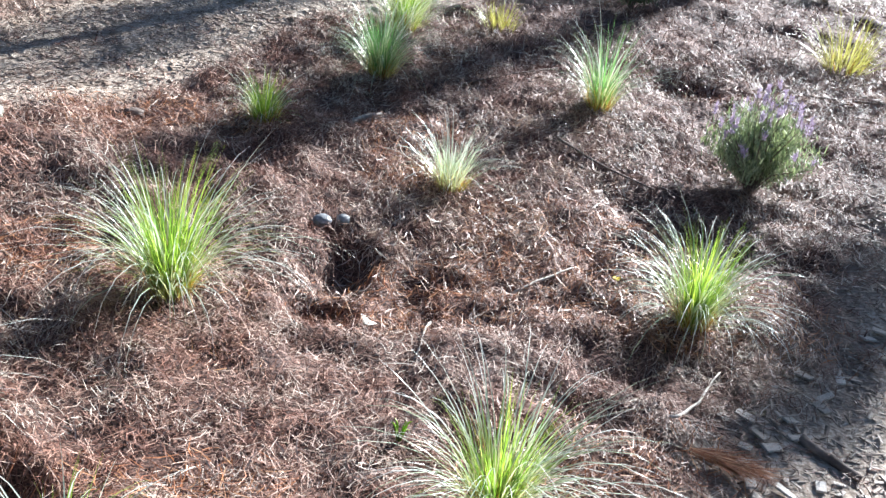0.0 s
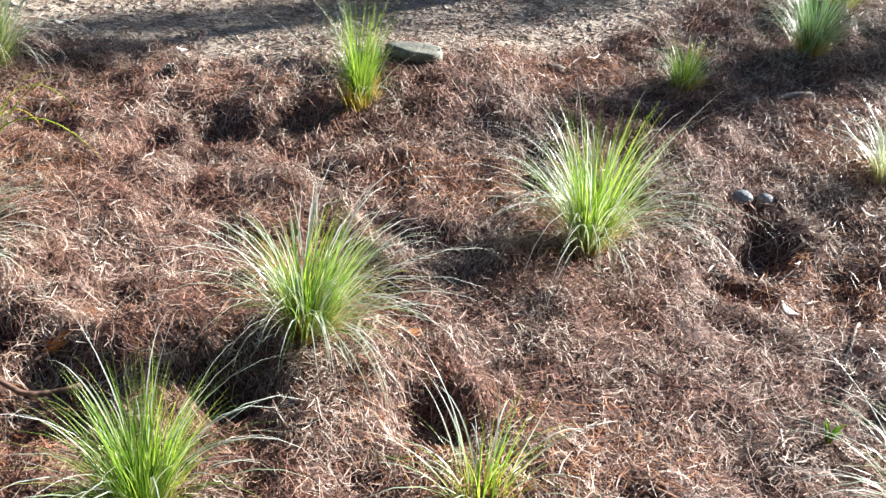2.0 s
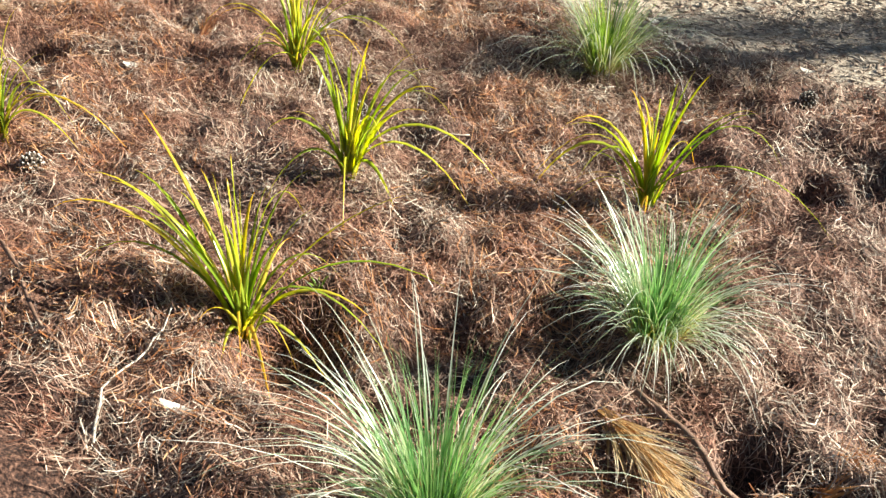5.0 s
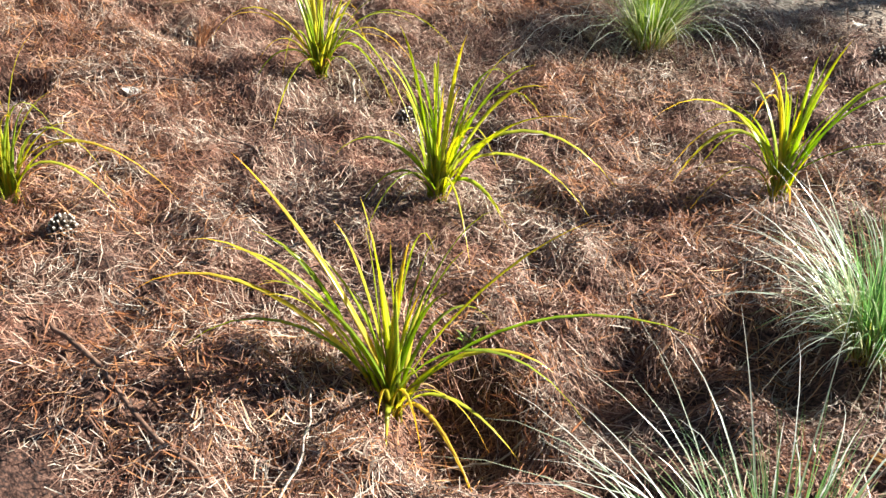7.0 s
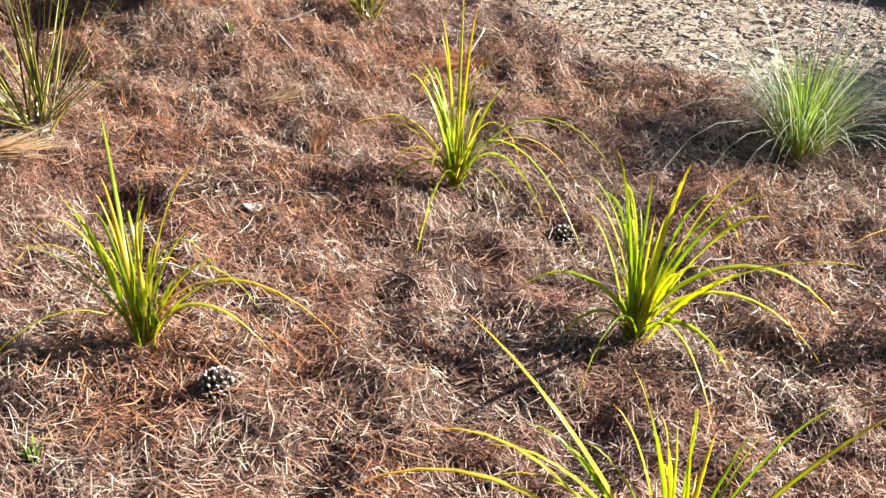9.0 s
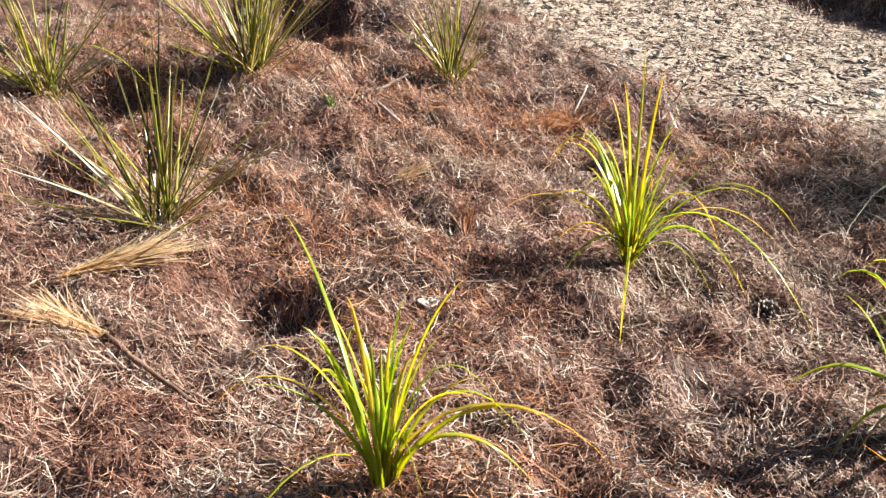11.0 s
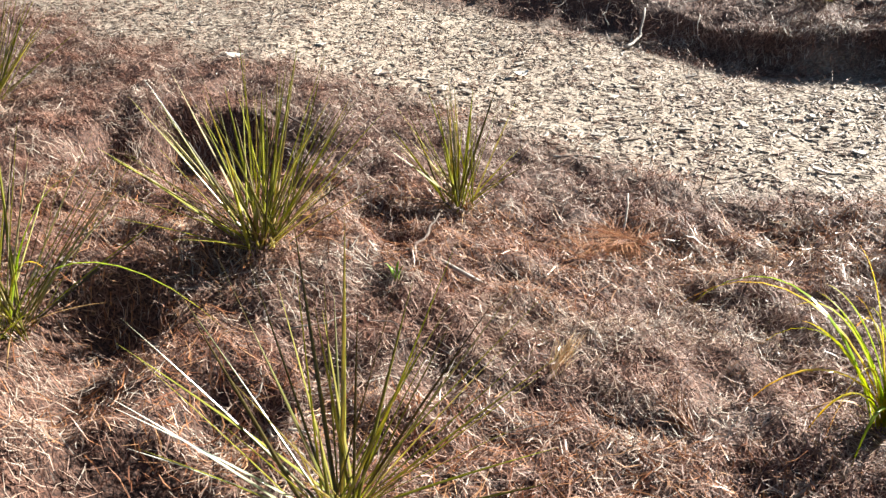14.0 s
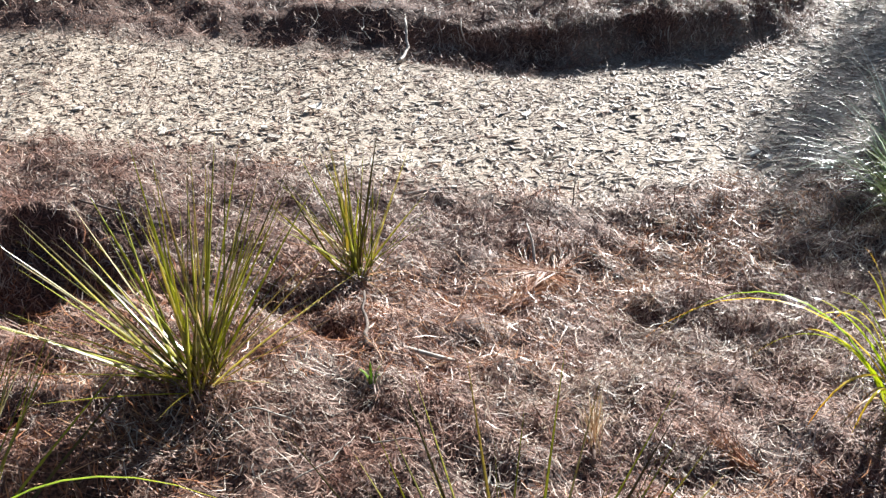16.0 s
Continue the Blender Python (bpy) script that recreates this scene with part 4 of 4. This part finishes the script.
curled("dry_leaf", -3.14, 0.68, 0.075, 0.026, 0.5, 1, "curled white dry leaf on brown needles", "leaf")
curled("dry_leaf", -5.72, 4.72, 0.11, 0.06, 0.8, 2, "pale dry leaf on the wood-chip path", "leaf")
curled("dry_leaf", -7.07, 4.24, 0.09, 0.06, 0.3, 3, "pale dry leaf at the path's edge", "leaf")
curled("dry_leaf", -3.97, 3.58, 0.05, 0.04, 0.3, 4, "small white dry leaf on wood chips", "leaf")
curled("dry_leaf", -0.42, 2.66, 0.09, 0.04, 2.3, 5, "pale grey dry leaf on rust needles", "leaf")
curled("dry_leaf", -0.22, 3.28, 0.09, 0.02, 2.6, 6, "pale dry leaf on pine needles", "leaf")
curled("dry_leaf", -3.20, 3.52, 0.06, 0.03, 0.4, 7, "pale dry leaf at the path's edge", "leaf")
curled("dry_leaf", -1.32, 1.93, 0.05, 0.03, 0.9, 8, "rust-brown dry leaf on needles", "leaf", M_RUST)
curled("dry_leaf", -4.82, 1.48, 0.06, 0.04, 0.9, 9, "pale dry leaf on pine needles", "leaf")
curled("dry_leaf", -3.24, 2.86, 0.03, 0.02, 0.9, 10, "small white dry leaf on needles", "leaf")
curled("fallen_petal", 0.42, 2.98, 0.035, 0.025, 0.4, 11, "small yellow fallen petal by a tussock", "petal", M_YELLOW)


# ---- unseen trees, added to shade the far side ----
def pine_tree(x, y, h, crown_r, crown_h, seed, label, wide=0.010):
    g = np.random.default_rng(seed)
    root = thing("pine_tree", x, y, label, "tree", "pines beyond the beds", sink=0.05)
    v, q = tube([(0.05 * math.sin(k), 0.05 * math.cos(2 * k), h * k / 8) for k in range(9)], [0.16 * (1 - 0.1 * k) for k in range(9)], 10, 0.08, seed)
    mesh_object("trunk", v, q, M_BARK, root, smooth=True)
    feet, azs, leans, lens = [], [], [], []
    for k in range(26):
        z0 = h - crown_h * (0.03 + 0.95 * k / 26)
        a, reach = g.uniform(0, 6.283), crown_r * (0.25 + 0.75 * (k / 26) ** 0.6) * g.uniform(0.7, 1.1)
        end = np.array([math.cos(a) * reach, math.sin(a) * reach, z0 + reach * 0.25])
        v, q = tube([(0, 0, z0), end * [0.5, 0.5, 0] + [0, 0, z0 + 0.08 * reach], end], [0.03, 0.02, 0.008], 6)
        mesh_object("limb", v, q, M_BARK, root)
        for j in range(11):
            t = g.uniform(0.35, 1.05)
            c = np.array([end[0] * t, end[1] * t, z0 + (end[2] - z0) * t]) + g.normal(0, 0.10, 3)
            m = 36
            feet.append(c + g.normal(0, 0.05, (m, 3)))
            azs.append(g.uniform(0, 6.283, m))
            leans.append(g.uniform(0.1, 1.9, m))
            lens.append(g.uniform(0.12, 0.24, m))
    feet, azs, leans, lens = np.concatenate(feet), np.concatenate(azs), np.concatenate(leans), np.concatenate(lens)
    v, q = ribbons(feet, azs, leans, np.full(len(azs), 0.2), lens, np.full(len(azs), wide), segs=1)
    tagged(mesh_object("crown", v, q, M_PINE, root), kind="stuff")


def tree_shading(px, py, reach, crown_r, crown_h, seed, label, wide=0.010):
    """A pine whose top's shadow falls at px, py; it stands that many metres off, towards the sun."""
    h = reach * math.tan(SUN_EL)
    pine_tree(px + reach * math.sin(SUN_AZ), py + reach * math.cos(SUN_AZ), h, crown_r, crown_h, seed, label, wide)


# out of view; place and density of each crown set only by its shadow
PINE = "unseen pine added for its shade, with bare lower trunk and thin needle crown"
tree_shading(-3.58, 3.5, 9.0, 0.75, 3.2, 201, PINE)
tree_shading(1.22, 2.80, 12.0, 0.55, 2.0, 202, PINE, 0.008)
tree_shading(-0.78, 4.07, 10.5, 0.32, 1.5, 203, PINE, 0.0045)
tree_shading(0.6, 6.3, 14.0, 1.1, 2.6, 204, PINE)

# ---- the litter itself ----
def scatter(count, x0, x1, y0, y1, keep):
    x, y = rng.uniform(x0, x1, count), rng.uniform(y0, y1, count)
    ok = rng.random(count) < keep(x, y)
    return x[ok], y[ok]


def needle_litter(name, x, y, l0, l1, w0, w1, mat, label, lift=0.022, tilt=0.30, clump=1, curl=0.16):
    """Short curled needles, lying along the ground with their ends bent up or aside."""
    if clump > 1:
        x, y = np.repeat(x, clump) + rng.normal(0, 0.018, len(x) * clump), np.repeat(y, clump) + rng.normal(0, 0.018, len(y) * clump)
    n = len(x)
    flow = 3.0 * vnoise(x, y, 0.30, 1) + 2.0 * vnoise(x, y, 0.9, 3)
    az = flow + np.repeat(rng.normal(0, 1.2, n // clump), clump) + rng.normal(0, 0.45, n) + math.pi * np.repeat(rng.random(n // clump) < 0.5, clump)
    length, width = l0 + (l1 - l0) * rng.random(n) ** 1.5, rng.uniform(w0, w1, n)
    ca, sa = np.cos(az), np.sin(az)
    dx, dy = ca * length / 2, sa * length / 2
    ha, hb, top = height_at(x - dx, y - dy), height_at(x + dx, y + dy), height_at(x, y)
    pitch = np.arctan2(hb - ha, length) + rng.normal(0, tilt, n)
    z = np.maximum(top, (ha + hb) / 2) + lift * rng.random(n) ** 1.5 + 0.002
    side, arch = rng.normal(0, curl, n) * length, rng.normal(0.05, curl, n) * length
    roll = rng.normal(0, 0.4, n)
    verts = np.empty((n, 3, 2, 3), np.float32)
    for i, (u, bow, thin) in enumerate(((-1, 1, 0.45), (0, 0, 1.0), (1, 1, 0.35))):
        px, py = x + u * dx * np.cos(pitch) - sa * side * bow, y + u * dy * np.cos(pitch) + ca * side * bow
        pz = z + u * np.sin(pitch) * length / 2 + arch * bow
        for j, way in enumerate((-0.5, 0.5)):
            w = way * width * thin
            verts[:, i, j] = np.stack([px - sa * np.cos(roll) * w, py + ca * np.cos(roll) * w, pz + np.sin(roll) * w], -1)
    first = (np.arange(n) * 6)[:, None]
    faces = np.concatenate([first + np.array([[0, 1, 3, 2]]), first + np.array([[2, 3, 5, 4]])], 0)
    tagged(mesh_object(name, verts.reshape(-1, 3), faces, mat), label, "pine needles", kind="stuff")


def bed(x, y):
    """How thickly needles lie: hardly any on the chips, fewer in the hollows and shade dips."""
    thick = 1 - 0.92 * chips_at(x, y)
    for a, b, h, r in HOLLOWS_AND_SHADE:
        thick = thick * (1 - 0.25 * np.exp(-(((x - a) ** 2 + (y - b) ** 2) / (0.85 * r) ** 2) ** 2))
    return thick


# where fresh rust needles hide the pale ones: x, y, radius, how thickly
RUST_SPOTS = ((-6.3, 1.7, 0.45, 0.9), (-5.85, 1.35, 0.35, 0.7), (-3.8, 0.6, 0.3, 0.7), (-0.85, 2.0, 0.65, 0.9), (-0.3, 2.45, 0.35, 0.6), (-2.75, 1.2, 0.25, 0.6), (-5.2, 1.65, 0.5, 0.6), (-5.1, 2.78, 0.32, 0.8), (-4.1, 0.75, 0.35, 0.5))


def rusty(x, y):
    k = 0.0 * x
    for a, b, r, much in RUST_SPOTS:
        k = np.maximum(k, much * np.exp(-(((x - a) ** 2 + (y - b) ** 2) / r ** 2) ** 2))
    return k


x, y = scatter(80000, -7.3, 1.5, 0.42, 2.7, lambda a, b: bed(a, b) * (1 - 0.3 * rusty(a, b)) * np.clip(0.80 + 0.5 * vnoise(a, b, 0.12, 5), 0.25, 1))
needle_litter("needle_litter", x, y, 0.022, 0.085, 0.0016, 0.0030, M_NEEDLE, "matted tan and brown fallen pine needles on the bed", lift=0.026, clump=5)
x, y = scatter(108000, -9.7, 2.6, 2.7, 5.6, lambda a, b: bed(a, b) * np.clip(0.75 + 0.5 * vnoise(a, b, 0.15, 5), 0.2, 1))
needle_litter("needle_litter", x, y, 0.025, 0.09, 0.0022, 0.0040, M_NEEDLE, "matted tan and brown fallen pine needles on the bed", clump=4)
x, y = scatter(80000, -10.5, 4.0, 4.8, 9.0, bed)
needle_litter("needle_litter", x, y, 0.04, 0.12, 0.0030, 0.0055, M_NEEDLE, "matted grey-brown needles on the far bank", 0.035, tilt=0.5)
x, y = scatter(75000, -7.0, 1.4, 0.45, 4.2, lambda a, b: bed(a, b) * np.clip(2.6 * vnoise(a, b, 0.42, 6) + 0.15 + 1.2 * rusty(a, b), 0, 1))
needle_litter("rust_needle_litter", x, y, 0.035, 0.10, 0.0020, 0.0038, M_RUST, "patches of fresh rust-red pine needles", 0.032, curl=0.08)


# pale needles strewn loose on top to brighten dim ground: x, y, radius
BRIGHT_SPOTS = ((-0.15, 3.35, 0.40), (0.25, 3.95, 0.35), (-3.65, 2.75, 0.40), (-4.10, 2.30, 0.35), (-4.75, 2.60, 0.40), (-4.60, 2.95, 0.30), (-3.35, 3.20, 0.30), (-5.25, 2.20, 0.30))


def brightened(x, y):
    k = 0.0 * x
    for a, b, r in BRIGHT_SPOTS:
        k = np.maximum(k, np.exp(-(((x - a) ** 2 + (y - b) ** 2) / r ** 2) ** 2))
    return k * np.clip(0.7 + 0.6 * vnoise(x, y, 0.14, 2), 0.1, 1)


x, y = scatter(70000, -5.7, 0.7, 1.8, 4.4, lambda a, b: bed(a, b) * brightened(a, b))
needle_litter("pale_needle_litter", x, y, 0.03, 0.09, 0.0022, 0.0040, M_DRY, "loose pale dry pine needles strewn to brighten the ground", 0.03)


def chip_litter(name, x, y, l0, l1, label, mat=M_CHIP):
    """Flat splinters of wood, six-sided from above, each with its own tilt."""
    n = len(x)
    az, length = rng.uniform(0, 6.283, n), l0 + (l1 - l0) * rng.random(n) ** 2.2
    width, thick = length * rng.uniform(0.16, 0.46, n), rng.uniform(0.0008, 0.002, n)
    outline = np.array([(-0.5, -0.3), (0.42, -0.5), (0.5, 0.35), (-0.4, 0.5)])
    px = outline[None, :, 0] * length[:, None] * rng.uniform(0.8, 1.1, (n, 4))
    py = outline[None, :, 1] * width[:, None] * rng.uniform(0.8, 1.1, (n, 4))
    sx, sy = rng.normal(0, 0.07, n)[:, None], rng.normal(0, 0.12, n)[:, None]
    pz = px * sx + py * sy
    ca, sa = np.cos(az)[:, None], np.sin(az)[:, None]
    z0 = height_at(x, y) + 0.006 * rng.random(n)
    low = np.stack([x[:, None] + ca * px - sa * py, y[:, None] + sa * px + ca * py, z0[:, None] + pz], -1)
    high = low + np.array([0, 0, 1.0]) * thick[:, None, None]
    v = np.concatenate([low, high], 1).reshape(-1, 3)
    b = (np.arange(n) * 8)[:, None]
    f = np.concatenate([b + np.array([s]) for s in ((4, 5, 6, 7), (0, 1, 5, 4), (2, 3, 7, 6))], 0)
    tagged(mesh_object(name, v, f, mat), label, "wood chips", kind="stuff")


x, y = scatter(150000, -10.5, 3.6, 3.1, 8.6, chips_at)
chip_litter("wood_chip_litter", x, y, 0.013, 0.062, "pale grey and tan wood chips covering the path")
x, y = scatter(20000, 0.0, 2.8, 1.2, 5.0, chips_at)
chip_litter("wood_chip_litter", x, y, 0.014, 0.055, "grey wood chips covering the side path")


def loose_chip(x, y, length, width, turn, shape):
    bm = bmesh.new()
    bmesh.ops.create_cube(bm, size=1.0)
    for v in bm.verts:
        v.co = Vector((v.co.x * length * (1 + 0.15 * math.sin(shape + 5 * v.co.y)), v.co.y * width * (1 - 0.3 * v.co.x * math.cos(shape)), v.co.z * 0.008))
    bmesh.ops.bevel(bm, geom=list(bm.edges), offset=0.0015, segments=1, affect="EDGES")
    me = bpy.data.meshes.new("wood_chip")
    bm.to_mesh(me)
    bm.free()
    me.materials.append(M_CHIP_OB)
    ob = new("wood_chip", me)
    ob.location, ob.rotation_euler = (x, y, float(height_at(x, y)) + 0.010), (0.12 * math.sin(shape * 3), 0.12 * math.cos(shape * 2), turn)
    return tagged(ob, "pale flat splinter of wood among darker chips", "wood chip", "loose wood chips")


shapes = [loose_chip(0.75, 2.2, 0.06, 0.03, 0.3, 0.4), loose_chip(0.84, 2.06, 0.045, 0.028, 1.3, 1.7), loose_chip(0.66, 1.98, 0.07, 0.022, 2.3, 3.1)]
for k in range(110):
    cx, cy = (rng.uniform(0.45, 1.5), rng.uniform(1.75, 3.0)) if k < 60 else (rng.uniform(-7.0, -3.6), rng.uniform(3.6, 5.0))
    if chips_at(cx, cy) > 0.6:
        copy_thing(shapes[k % 3], pose(cx, cy, float(height_at(cx, cy)) + 0.012, rng.uniform(-12, 12), rng.uniform(-12, 12), rng.uniform(0, 360)))
